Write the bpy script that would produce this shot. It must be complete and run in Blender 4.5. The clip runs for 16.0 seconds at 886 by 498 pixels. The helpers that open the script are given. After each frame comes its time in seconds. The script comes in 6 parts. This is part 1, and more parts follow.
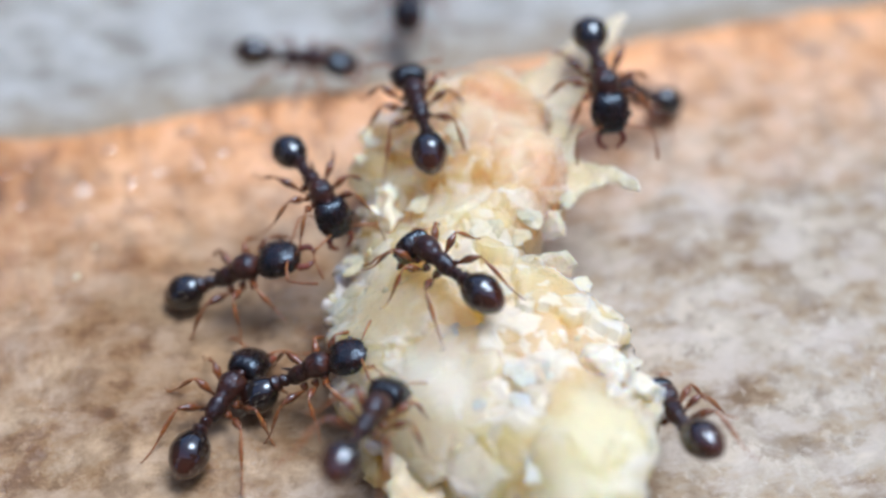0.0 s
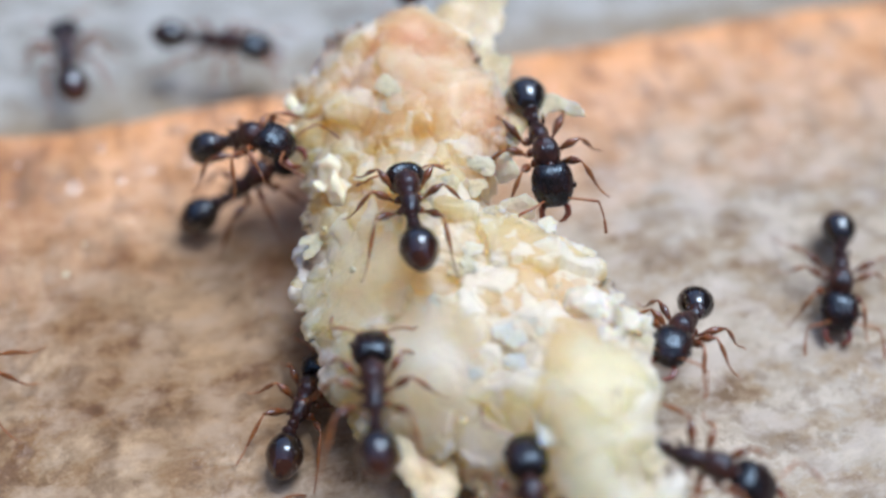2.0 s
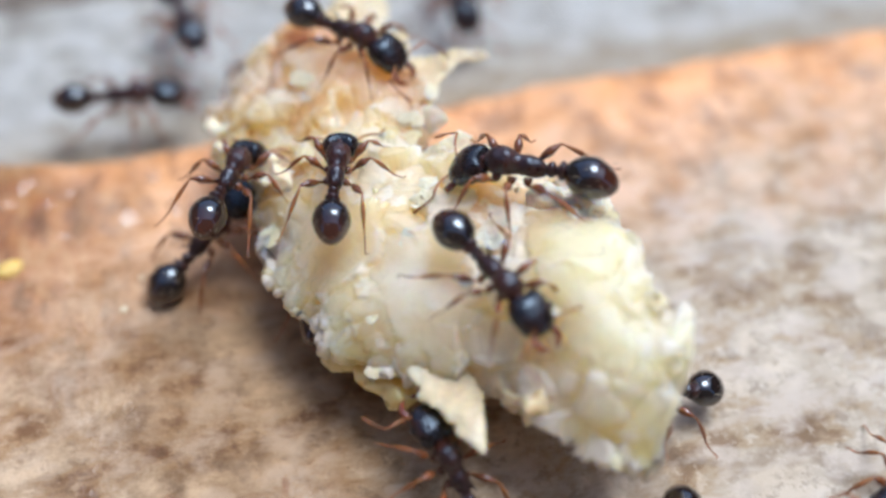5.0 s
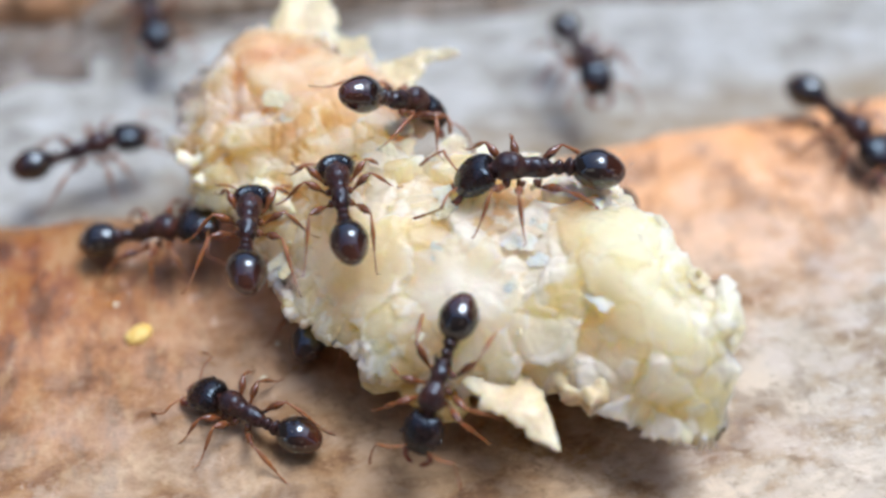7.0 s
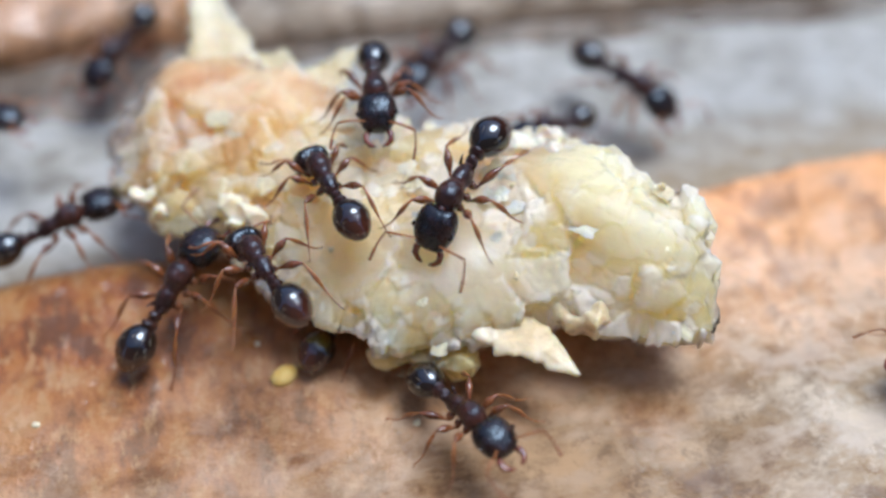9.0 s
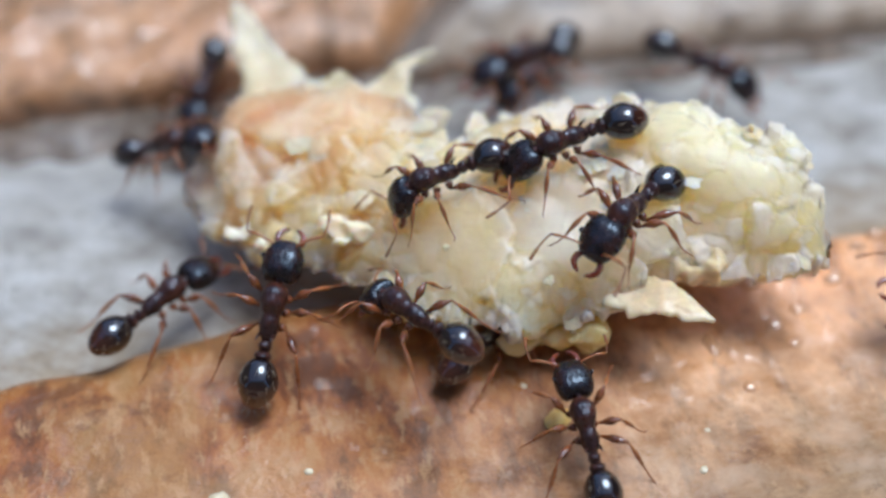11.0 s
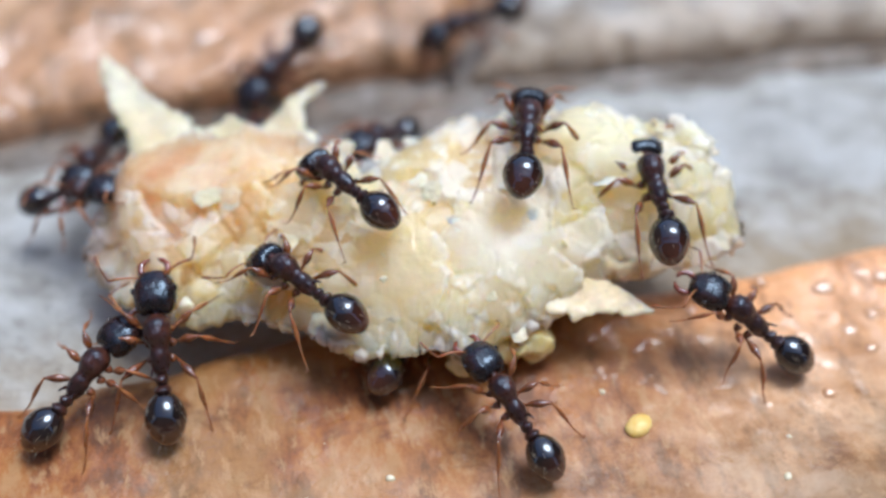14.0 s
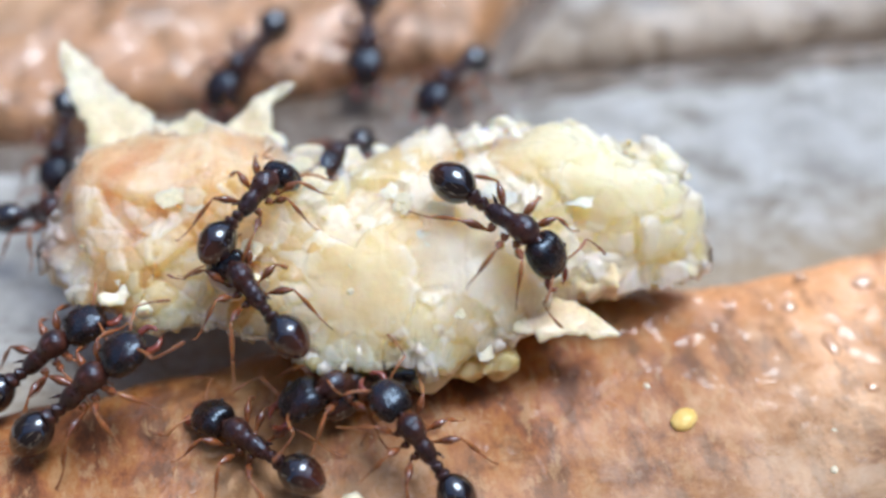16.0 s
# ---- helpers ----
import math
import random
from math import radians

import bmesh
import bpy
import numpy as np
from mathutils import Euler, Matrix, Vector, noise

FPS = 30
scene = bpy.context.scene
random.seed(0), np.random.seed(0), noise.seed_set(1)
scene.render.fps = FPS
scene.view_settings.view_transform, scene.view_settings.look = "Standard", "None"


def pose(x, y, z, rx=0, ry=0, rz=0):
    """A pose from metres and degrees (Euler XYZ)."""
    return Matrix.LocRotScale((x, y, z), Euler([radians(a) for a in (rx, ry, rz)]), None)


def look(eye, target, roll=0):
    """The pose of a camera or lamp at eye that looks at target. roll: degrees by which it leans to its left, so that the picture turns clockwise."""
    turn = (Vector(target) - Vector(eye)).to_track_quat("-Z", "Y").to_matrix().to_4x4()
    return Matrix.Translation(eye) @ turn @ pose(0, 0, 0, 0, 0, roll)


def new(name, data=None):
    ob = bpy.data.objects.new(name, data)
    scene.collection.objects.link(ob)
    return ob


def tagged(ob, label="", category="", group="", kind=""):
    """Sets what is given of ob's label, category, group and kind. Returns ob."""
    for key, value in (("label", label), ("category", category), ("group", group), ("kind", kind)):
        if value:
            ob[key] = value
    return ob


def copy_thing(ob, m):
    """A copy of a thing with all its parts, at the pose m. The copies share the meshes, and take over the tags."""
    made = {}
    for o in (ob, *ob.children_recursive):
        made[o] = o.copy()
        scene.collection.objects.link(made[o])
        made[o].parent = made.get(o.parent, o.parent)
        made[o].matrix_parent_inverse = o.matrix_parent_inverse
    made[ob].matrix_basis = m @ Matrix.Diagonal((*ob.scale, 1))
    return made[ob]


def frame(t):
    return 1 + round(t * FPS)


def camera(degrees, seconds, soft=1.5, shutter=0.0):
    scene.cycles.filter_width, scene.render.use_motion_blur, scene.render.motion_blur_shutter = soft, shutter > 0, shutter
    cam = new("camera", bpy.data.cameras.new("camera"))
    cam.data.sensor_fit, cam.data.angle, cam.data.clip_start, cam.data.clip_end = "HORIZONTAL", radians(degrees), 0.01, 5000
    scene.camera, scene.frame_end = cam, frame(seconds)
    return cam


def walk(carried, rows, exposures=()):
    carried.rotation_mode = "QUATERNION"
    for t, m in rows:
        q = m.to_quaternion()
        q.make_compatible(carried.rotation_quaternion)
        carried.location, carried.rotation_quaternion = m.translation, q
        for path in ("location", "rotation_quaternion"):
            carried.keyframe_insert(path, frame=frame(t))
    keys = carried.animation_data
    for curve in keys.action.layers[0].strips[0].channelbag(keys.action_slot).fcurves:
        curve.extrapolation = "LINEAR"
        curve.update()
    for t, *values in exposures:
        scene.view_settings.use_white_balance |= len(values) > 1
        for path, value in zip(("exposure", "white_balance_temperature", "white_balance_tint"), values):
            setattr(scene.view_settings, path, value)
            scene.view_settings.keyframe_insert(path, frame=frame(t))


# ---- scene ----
# Lengths below are in millimetres and are turned into metres where a mesh is linked.
MM = 0.001


def mm(x, y, z, rx=0, ry=0, rz=0):
    return pose(x * MM, y * MM, z * MM, rx, ry, rz)


# ---- camera ----
cam = camera(42, 16.0, soft=2.8, shutter=0.4)
cam.data.dof.use_dof = True
cam.data.dof.focus_distance = 18.9 * MM
cam.data.dof.aperture_fstop = 43.0


def over(x, y):
    """The camera 22 mm off, looking 50 degrees down at a place of the ground."""
    return look((x * MM, (y - 14.141) * MM, 16.853 * MM), (x * MM, y * MM, 0))


walk(cam, [
    (0, over(4.91, -2.90)),
    (0.5, over(4.68, -3.15)),
    (1, over(4.80, -3.56)),
    (1.5, over(4.81, -3.23)),
    (2, over(5.12, -2.96)),
    (2.5, over(4.76, -3.12)),
    (3, over(4.72, -3.07)),
    (5.5, over(3.11, -1.46)),
    (6, over(1.93, -0.68)),
    (6.5, over(2.54, -0.49)),
    (7, over(1.22, -0.65)),
    (7.5, over(0.51, -0.58)),
    (8, over(0.00, -0.35)),
    (10.5, over(-4.91, 1.00)),
    (11, over(-6.16, 1.12)),
    (11.5, over(-6.54, 1.06)),
    (12, over(-7.00, 1.16)),
    (12.5, over(-7.04, 0.88)),
    (13, over(-7.21, 0.79)),
    (13.5, over(-7.65, 1.15)),
    (14, over(-7.51, 1.24)),
    (14.5, over(-8.01, 1.23)),
    (15, over(-8.11, 1.22)),
    (15.5, over(-8.28, 1.27)),
    (16, over(-8.29, 1.12)),
], exposures=[(0, 0.36, 5600, 6), (1.0, 0.27, 5600, 6), (3, 0.28, 5600, 6), (5.5, 0.52, 5760, 6), (8, 0.47, 5760, 6), (10.5, 0.28, 5660, 6), (12.5, 0.29, 5660, 6), (13.5, 0.41, 5660, 6), (16, 0.50, 5660, 6)])

# ---- world and sun ----
world = bpy.data.worlds.new("world")
scene.world = world
world.use_nodes = True
wn = world.node_tree
sky = wn.nodes.new("ShaderNodeTexSky")
sky.sky_type = "NISHITA"
sky.sun_disc = False
sky.sun_elevation, sky.sun_rotation = radians(70), radians(50)
sky.air_density, sky.dust_density, sky.ozone_density = 1.0, 2.5, 1.0
bg = wn.nodes["Background"]
bg.inputs["Strength"].default_value = 0.135
wn.links.new(sky.outputs[0], bg.inputs["Color"])
sun = new("sun", bpy.data.lights.new("sun", "SUN"))
sun.data.energy, sun.data.angle, sun.data.color = 2.05, radians(28), (0.97, 0.965, 0.955)
sun.matrix_world = look((0.170, 0.140, 0.610), (0, 0, 0))


# ---- materials ----
def material(name):
    m = bpy.data.materials.new(name)
    m.use_nodes = True
    return m, m.node_tree, m.node_tree.nodes["Principled BSDF"]


def add_node(nt, kind, **values):
    n = nt.nodes.new(kind)
    for k, v in values.items():
        n.inputs[k].default_value = v
    return n


def coords(nt, scale=(1, 1, 1)):
    """Object coordinates in millimetres."""
    tc = nt.nodes.new("ShaderNodeTexCoord")
    mp = nt.nodes.new("ShaderNodeMapping")
    mp.inputs["Scale"].default_value = [s / MM for s in scale]
    nt.links.new(tc.outputs["Object"], mp.inputs["Vector"])
    return mp.outputs[0]


def noise_tex(nt, vec, scale, detail=4.0, rough=0.55, distort=0.0):
    n = add_node(nt, "ShaderNodeTexNoise", Scale=scale, Detail=detail, Roughness=rough, Distortion=distort)
    nt.links.new(vec, n.inputs["Vector"])
    return n.outputs["Fac"]


def ramp(nt, fac, *stops):
    r = nt.nodes.new("ShaderNodeValToRGB")
    el = r.color_ramp.elements
    while len(el) < len(stops):
        el.new(0.5)
    for e, (p, c) in zip(el, stops):
        e.position = p
        e.color = (*c, 1) if len(c) == 3 else c
    nt.links.new(fac, r.inputs[0])
    return r.outputs[0]


def grey(v):
    return (v, v, v)


def mix(nt, fac, a, b, blend="MIX"):
    n = nt.nodes.new("ShaderNodeMix")
    n.data_type, n.blend_type = "RGBA", blend
    for sock, v in ((n.inputs[0], fac), (n.inputs[6], a), (n.inputs[7], b)):
        if isinstance(v, bpy.types.NodeSocket):
            nt.links.new(v, sock)
        elif isinstance(v, (int, float)):
            sock.default_value = v
        else:
            sock.default_value = (*v, 1)
    return n.outputs[2]


def bump(nt, bsdf, height, strength, distance, normal=None):
    b = add_node(nt, "ShaderNodeBump", Strength=strength, Distance=distance * MM)
    nt.links.new(height, b.inputs["Height"])
    if normal is not None:
        nt.links.new(normal, b.inputs["Normal"])
    nt.links.new(b.outputs[0], bsdf.inputs["Normal"])
    return b.outputs[0]


def band(nt, v, sep, x0, x1, depth):
    """A patch along the brick's rim with a frayed outline: x from, x to, depth from the rim."""
    edge_n = noise_tex(nt, v, 0.28, 5, 0.65, 0.6)

    def shifted(gain, axis):
        f = nt.nodes.new("ShaderNodeMath")
        f.operation = "MULTIPLY_ADD"
        nt.links.new(edge_n, f.inputs[0])
        f.inputs[1].default_value = gain
        nt.links.new(sep.outputs[axis], f.inputs[2])
        return f.outputs[0]

    def between(value, a, b):
        r = nt.nodes.new("ShaderNodeMapRange")
        r.inputs[1].default_value, r.inputs[2].default_value = a, b
        nt.links.new(value, r.inputs[0])
        return r.outputs[0]

    inner = between(shifted(6.0, 1), 3.0 - depth, 4.2 - depth * 0.3)
    along_rim = shifted(8.0, 0)
    ends = mix(nt, 1.0, between(along_rim, x0 + 2, x0 + 6), between(along_rim, x1 + 6, x1 + 2), "MULTIPLY")
    return mix(nt, 1.0, ends, inner, "MULTIPLY")


def brick_material(name, rim, rim_width, pale, tan, brown, stain, spill_shade=None, wet=None, amber=None):
    """A worn brick face: mottled grains, an orange fired rim along local y = 0, moist patches."""
    m, nt, b = material(name)
    v = coords(nt)
    slant = coords(nt, (0.75, 1.25, 1))
    big = noise_tex(nt, v, 0.20, 4, 0.6, 0.4)
    mid = noise_tex(nt, slant, 0.80, 6, 0.66, 0.15)
    fine = noise_tex(nt, v, 2.6, 6, 0.7)
    body = ramp(nt, mid, (0.37, brown), (0.45, tan), (0.52, pale), (0.62, tuple(min(1, c * 1.3 + 0.04) for c in pale)))
    body = mix(nt, ramp(nt, big, (0.42, grey(0)), (0.60, grey(0.3))), body, tan)
    blot = ramp(nt, noise_tex(nt, v, 0.95, 3, 0.5, 0.2), (0.36, grey(0.38)), (0.45, grey(0)))
    body = mix(nt, blot, body, tuple(c * 0.7 for c in brown))
    speck = ramp(nt, fine, (0.37, grey(0.45)), (0.46, grey(0)))
    body = mix(nt, speck, body, tuple(c * 0.6 for c in brown))
    grit = ramp(nt, noise_tex(nt, v, 3.4, 4, 0.65), (0.55, grey(0)), (0.64, grey(0.5)))
    body = mix(nt, grit, body, tuple(min(1, c * 1.25 + 0.08) for c in pale))
    chalk = ramp(nt, noise_tex(nt, slant, 1.1, 4, 0.6, 0.2), (0.50, grey(0)), (0.64, grey(0.8)))
    body = mix(nt, chalk, body, (0.50, 0.435, 0.37))
    if amber:
        # one end of the face fired to a warmer amber
        xs = nt.nodes.new("ShaderNodeSeparateXYZ")
        nt.links.new(v, xs.inputs[0])
        drift = nt.nodes.new("ShaderNodeMath")
        drift.operation = "MULTIPLY_ADD"
        nt.links.new(big, drift.inputs[0])
        drift.inputs[1].default_value = 14.0
        nt.links.new(xs.outputs[0], drift.inputs[2])
        warm = nt.nodes.new("ShaderNodeMapRange")
        warm.inputs[1].default_value, warm.inputs[2].default_value = amber[1] + 9.0, amber[0] + 7.0
        warm.inputs[4].default_value = 0.85
        nt.links.new(drift.outputs[0], warm.inputs[0])
        body = mix(nt, warm.outputs[0], body, mix(nt, 1.0, body, amber[2], "MULTIPLY"))
        # dark round patch painted for the crumb's shadow over damp syrup
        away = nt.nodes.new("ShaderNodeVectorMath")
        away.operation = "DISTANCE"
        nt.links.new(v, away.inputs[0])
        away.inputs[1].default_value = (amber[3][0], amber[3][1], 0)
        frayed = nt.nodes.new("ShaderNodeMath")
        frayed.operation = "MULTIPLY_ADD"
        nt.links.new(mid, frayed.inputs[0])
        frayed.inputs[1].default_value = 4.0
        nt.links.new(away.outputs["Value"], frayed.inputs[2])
        soak_shade = nt.nodes.new("ShaderNodeMapRange")
        soak_shade.inputs[1].default_value, soak_shade.inputs[2].default_value = amber[3][2] + 3.2, amber[3][2] + 0.6
        soak_shade.inputs[4].default_value = 0.85
        nt.links.new(frayed.outputs[0], soak_shade.inputs[0])
        body = mix(nt, soak_shade.outputs[0], body, mix(nt, 1.0, body, (0.58, 0.46, 0.32), "MULTIPLY"))
    # the rim: distance from the edge, broken up
    sep = nt.nodes.new("ShaderNodeSeparateXYZ")
    nt.links.new(v, sep.inputs[0])
    wob = nt.nodes.new("ShaderNodeMath")
    wob.operation = "MULTIPLY_ADD"
    nt.links.new(noise_tex(nt, v, 0.35, 5, 0.65, 0.5), wob.inputs[0])
    wob.inputs[1].default_value = rim_width * 2.6
    nt.links.new(sep.outputs[1], wob.inputs[2])
    rimf = nt.nodes.new("ShaderNodeMapRange")
    rimf.inputs[1].default_value, rimf.inputs[2].default_value = -rim_width * 1.0, rim_width * 1.2
    nt.links.new(wob.outputs[0], rimf.inputs[0])
    rimc = mix(nt, ramp(nt, mid, (0.35, grey(0)), (0.65, grey(1))), rim, tuple(min(1, c * 1.35 + 0.10) for c in rim))
    streak = noise_tex(nt, coords(nt, (1.6, 0.8, 1)), 0.8, 7, 0.72, 0.1)
    rimc = mix(nt, ramp(nt, streak, (0.50, grey(0)), (0.60, grey(0.85))), rimc, stain)
    rimc = mix(nt, ramp(nt, streak, (0.37, grey(0.6)), (0.45, grey(0))), rimc, tuple(min(1, c * 1.1 + 0.22) for c in rim))
    col = mix(nt, rimf.outputs[0], body, rimc)
    col = mix(nt, mix(nt, 1.0, blot, grey(0.35), "MULTIPLY"), col, tuple(c * 0.8 for c in brown))
    col = mix(nt, mix(nt, 1.0, chalk, grey(0.2), "MULTIPLY"), col, (0.70, 0.52, 0.38))
    # brown rim band: syrup stain with the crumb's shade painted into it
    if spill_shade:
        both = band(nt, v, sep, *spill_shade)
        deep = (stain[0] * 0.52, stain[1] * 0.46, stain[2] * 0.36)
        stain_and_shade = ramp(nt, streak, (0.38, (0.58, 0.36, 0.17)), (0.45, (0.52, 0.23, 0.055)), (0.52, (stain[0] * 1.15, stain[1], stain[2] * 0.7)), (0.60, deep))
        stain_and_shade = mix(nt, ramp(nt, big, (0.46, grey(0)), (0.56, grey(0.55))), stain_and_shade, (0.44, 0.31, 0.14))
        stain_and_shade = mix(nt, ramp(nt, noise_tex(nt, coords(nt, (1.9, 0.9, 1)), 1.9, 5, 0.7, 0.1), (0.54, grey(0)), (0.62, grey(0.8))), stain_and_shade, (0.64, 0.45, 0.28))
        stain_and_shade = mix(nt, ramp(nt, mid, (0.36, grey(0.7)), (0.44, grey(0))), stain_and_shade, deep)
        col = mix(nt, mix(nt, 1.0, both, grey(0.95), "MULTIPLY"), col, mix(nt, 1.0, stain_and_shade, (0.66, 0.52, 0.36), "MULTIPLY"))
    if wet:
        film = ramp(nt, noise_tex(nt, v, 0.9, 3, 0.5, 0.3), (0.45, grey(0)), (0.55, grey(1)))
        nt.links.new(mix(nt, 1.0, band(nt, v, sep, *wet), mix(nt, 1.0, film, grey(0.6), "MULTIPLY"), "MULTIPLY"), b.inputs["Coat Weight"])
        b.inputs["Coat Roughness"].default_value = 0.10
        b.inputs["Coat IOR"].default_value = 2.0
        cb = add_node(nt, "ShaderNodeBump", Strength=1.0, Distance=0.34 * MM)
        nt.links.new(noise_tex(nt, v, 1.8, 1, 0.4), cb.inputs["Height"])
        nt.links.new(cb.outputs[0], b.inputs["Coat Normal"])
    nt.links.new(col, b.inputs["Base Color"])
    moist = ramp(nt, noise_tex(nt, v, 0.33, 4, 0.6), (0.44, grey(0.7)), (0.58, grey(0.16)))
    nt.links.new(moist, b.inputs["Roughness"])
    b.inputs["Specular IOR Level"].default_value = 0.5
    dots = noise_tex(nt, v, 1.6, 3, 0.55)
    h = mix(nt, 0.4, mix(nt, 0.5, mid, dots), fine)
    bump(nt, b, h, 0.45, 0.4)
    return m


def mortar_material():
    m, nt, b = material("grey mortar")
    v = coords(nt, (0.8, 1.3, 1))
    big = noise_tex(nt, v, 0.3, 5, 0.6, 0.5)
    mid = noise_tex(nt, v, 1.1, 6, 0.65)
    fine = noise_tex(nt, v, 5.0, 4, 0.7)
    c = ramp(nt, mid, (0.35, (0.15, 0.125, 0.095)), (0.44, (0.33, 0.30, 0.25)), (0.54, (0.47, 0.45, 0.41)), (0.64, (0.60, 0.59, 0.56)))
    c = mix(nt, ramp(nt, big, (0.35, grey(0.1)), (0.65, grey(0.7))), c, (0.46, 0.45, 0.43))
    c = mix(nt, ramp(nt, fine, (0.30, grey(0.8)), (0.42, grey(0))), c, (0.12, 0.10, 0.08))
    # brown dirt washed along the foot of the brick
    foot = nt.nodes.new("ShaderNodeVectorMath")
    foot.operation = "DOT_PRODUCT"
    nt.links.new(coords(nt), foot.inputs[0])
    foot.inputs[1].default_value = (-0.24, 0.97, 0)
    washed = nt.nodes.new("ShaderNodeMath")
    washed.operation = "MULTIPLY_ADD"
    nt.links.new(mid, washed.inputs[0])
    washed.inputs[1].default_value = 2.5
    nt.links.new(foot.outputs["Value"], washed.inputs[2])
    dirt = nt.nodes.new("ShaderNodeMapRange")
    dirt.inputs[1].default_value, dirt.inputs[2].default_value, dirt.inputs[4].default_value = 4.7, 2.9, 0.75
    nt.links.new(washed.outputs[0], dirt.inputs[0])
    c = mix(nt, dirt.outputs[0], c, mix(nt, fine, (0.22, 0.15, 0.08), (0.44, 0.34, 0.21)))
    nt.links.new(c, b.inputs["Base Color"])
    b.inputs["Roughness"].default_value = 0.75
    bump(nt, b, mix(nt, 0.5, mid, fine), 0.7, 0.3)
    return m


def crumb_material(name, deep, light, cake=False, sss=0.35, rough=0.38, lumps=1.6, reach=0.6, shade=(1, 1, 1), clear=0.0):
    """Moist cake crumb: translucent, waxy, mottled from cream to yellow."""
    m, nt, b = material(name)
    v = coords(nt)
    a = noise_tex(nt, v, 0.55, 4, 0.6, 0.6)
    mid = noise_tex(nt, v, lumps, 4, 0.55, 0.4)
    fine = noise_tex(nt, v, 7.0, 3, 0.6)
    c = ramp(nt, mid, (0.38, deep), (0.50, tuple((p + q) / 2 for p, q in zip(deep, light))), (0.62, light))
    height = mix(nt, 0.4, mid, fine)
    r = ramp(nt, fine, (0.35, grey(rough - 0.12)), (0.65, grey(rough + 0.15)))
    if cake:
        sep = nt.nodes.new("ShaderNodeSeparateXYZ")
        nt.links.new(v, sep.inputs[0])
        own = nt.nodes.new("ShaderNodeAttribute")
        own.attribute_name = "shard"
        honey = ramp(nt, own.outputs["Fac"], (0.25, (0.66, 0.39, 0.13)), (0.42, (0.82, 0.60, 0.31)), (0.65, (0.88, 0.70, 0.45)), (0.85, (0.92, 0.79, 0.60)))
        lemon = ramp(nt, own.outputs["Fac"], (0.22, (0.79, 0.66, 0.34)), (0.45, (0.87, 0.78, 0.55)), (0.8, (0.91, 0.83, 0.66)))
        # honey-coloured crumbs on one half, pale lemon at the other end
        for x0, x1, most, tint in ((0.4, -1.6, 0.85, honey), (1.6, 3.0, 0.85, lemon)):
            part_way = nt.nodes.new("ShaderNodeMath")
            part_way.operation = "MULTIPLY_ADD"
            nt.links.new(a, part_way.inputs[0])
            part_way.inputs[1].default_value = 3.0
            nt.links.new(sep.outputs[0], part_way.inputs[2])
            half = nt.nodes.new("ShaderNodeMapRange")
            half.inputs[1].default_value, half.inputs[2].default_value, half.inputs[4].default_value = x0 + 1.5, x1 + 1.5, most
            nt.links.new(part_way.outputs[0], half.inputs[0])
            c = mix(nt, half.outputs[0], c, tint)
        # patches: milky skin, tan crumb, lemon jelly
        for place, radius, tint, most in (((-0.7, -1.3, 1.8), 1.1, (0.89, 0.73, 0.50), 0.7), ((1.15, -0.9, 2.2), 1.2, (0.91, 0.80, 0.66), 0.85), ((3.6, 0.4, 2.2), 1.6, (0.89, 0.80, 0.58), 0.7),
                                          ((0.7, 1.2, 2.3), 1.3, (0.80, 0.59, 0.37), 0.65), ((-0.6, 0.2, 2.4), 0.9, (0.82, 0.64, 0.38), 0.5), ((2.4, -0.3, 2.3), 0.7, (0.84, 0.73, 0.36), 0.6)):
            d = nt.nodes.new("ShaderNodeVectorMath")
            d.operation = "DISTANCE"
            nt.links.new(v, d.inputs[0])
            d.inputs[1].default_value = place
            wobble = nt.nodes.new("ShaderNodeMath")
            wobble.operation = "MULTIPLY_ADD"
            nt.links.new(mid, wobble.inputs[0])
            wobble.inputs[1].default_value = radius * 1.6
            nt.links.new(d.outputs["Value"], wobble.inputs[2])
            near = nt.nodes.new("ShaderNodeMapRange")
            near.inputs[1].default_value, near.inputs[2].default_value = radius * 1.95, radius * 1.25
            near.inputs[4].default_value = most
            nt.links.new(wobble.outputs[0], near.inputs[0])
            c = mix(nt, near.outputs[0], c, tint)
        # baked crust on the far corner
        lin = nt.nodes.new("ShaderNodeVectorMath")
        lin.operation = "DOT_PRODUCT"
        nt.links.new(v, lin.inputs[0])
        lin.inputs[1].default_value = (-0.35, 0.72, 0.0)
        ad = nt.nodes.new("ShaderNodeMath")
        ad.operation = "MULTIPLY_ADD"
        nt.links.new(a, ad.inputs[0])
        ad.inputs[1].default_value = 2.6
        nt.links.new(lin.outputs["Value"], ad.inputs[2])
        f = nt.nodes.new("ShaderNodeMapRange")
        f.inputs[1].default_value, f.inputs[2].default_value = 2.3, 3.4
        f.inputs[4].default_value = 0.85
        nt.links.new(ad.outputs[0], f.inputs[0])
        c = mix(nt, f.outputs[0], c, ramp(nt, mid, (0.36, (0.62, 0.29, 0.15)), (0.5, (0.75, 0.44, 0.28)), (0.64, (0.83, 0.61, 0.45))))
        # dry white shards over the moist base
        mark = nt.nodes.new("ShaderNodeAttribute")
        mark.attribute_name = "dry"
        c = mix(nt, mix(nt, 1.0, mark.outputs["Fac"], grey(0.85), "MULTIPLY"), c, (0.93, 0.87, 0.76))
        r = mix(nt, mark.outputs["Fac"], r, grey(0.45))
    nt.links.new(mix(nt, 1.0, c, shade, "MULTIPLY"), b.inputs["Base Color"])
    b.inputs["Subsurface Weight"].default_value = sss
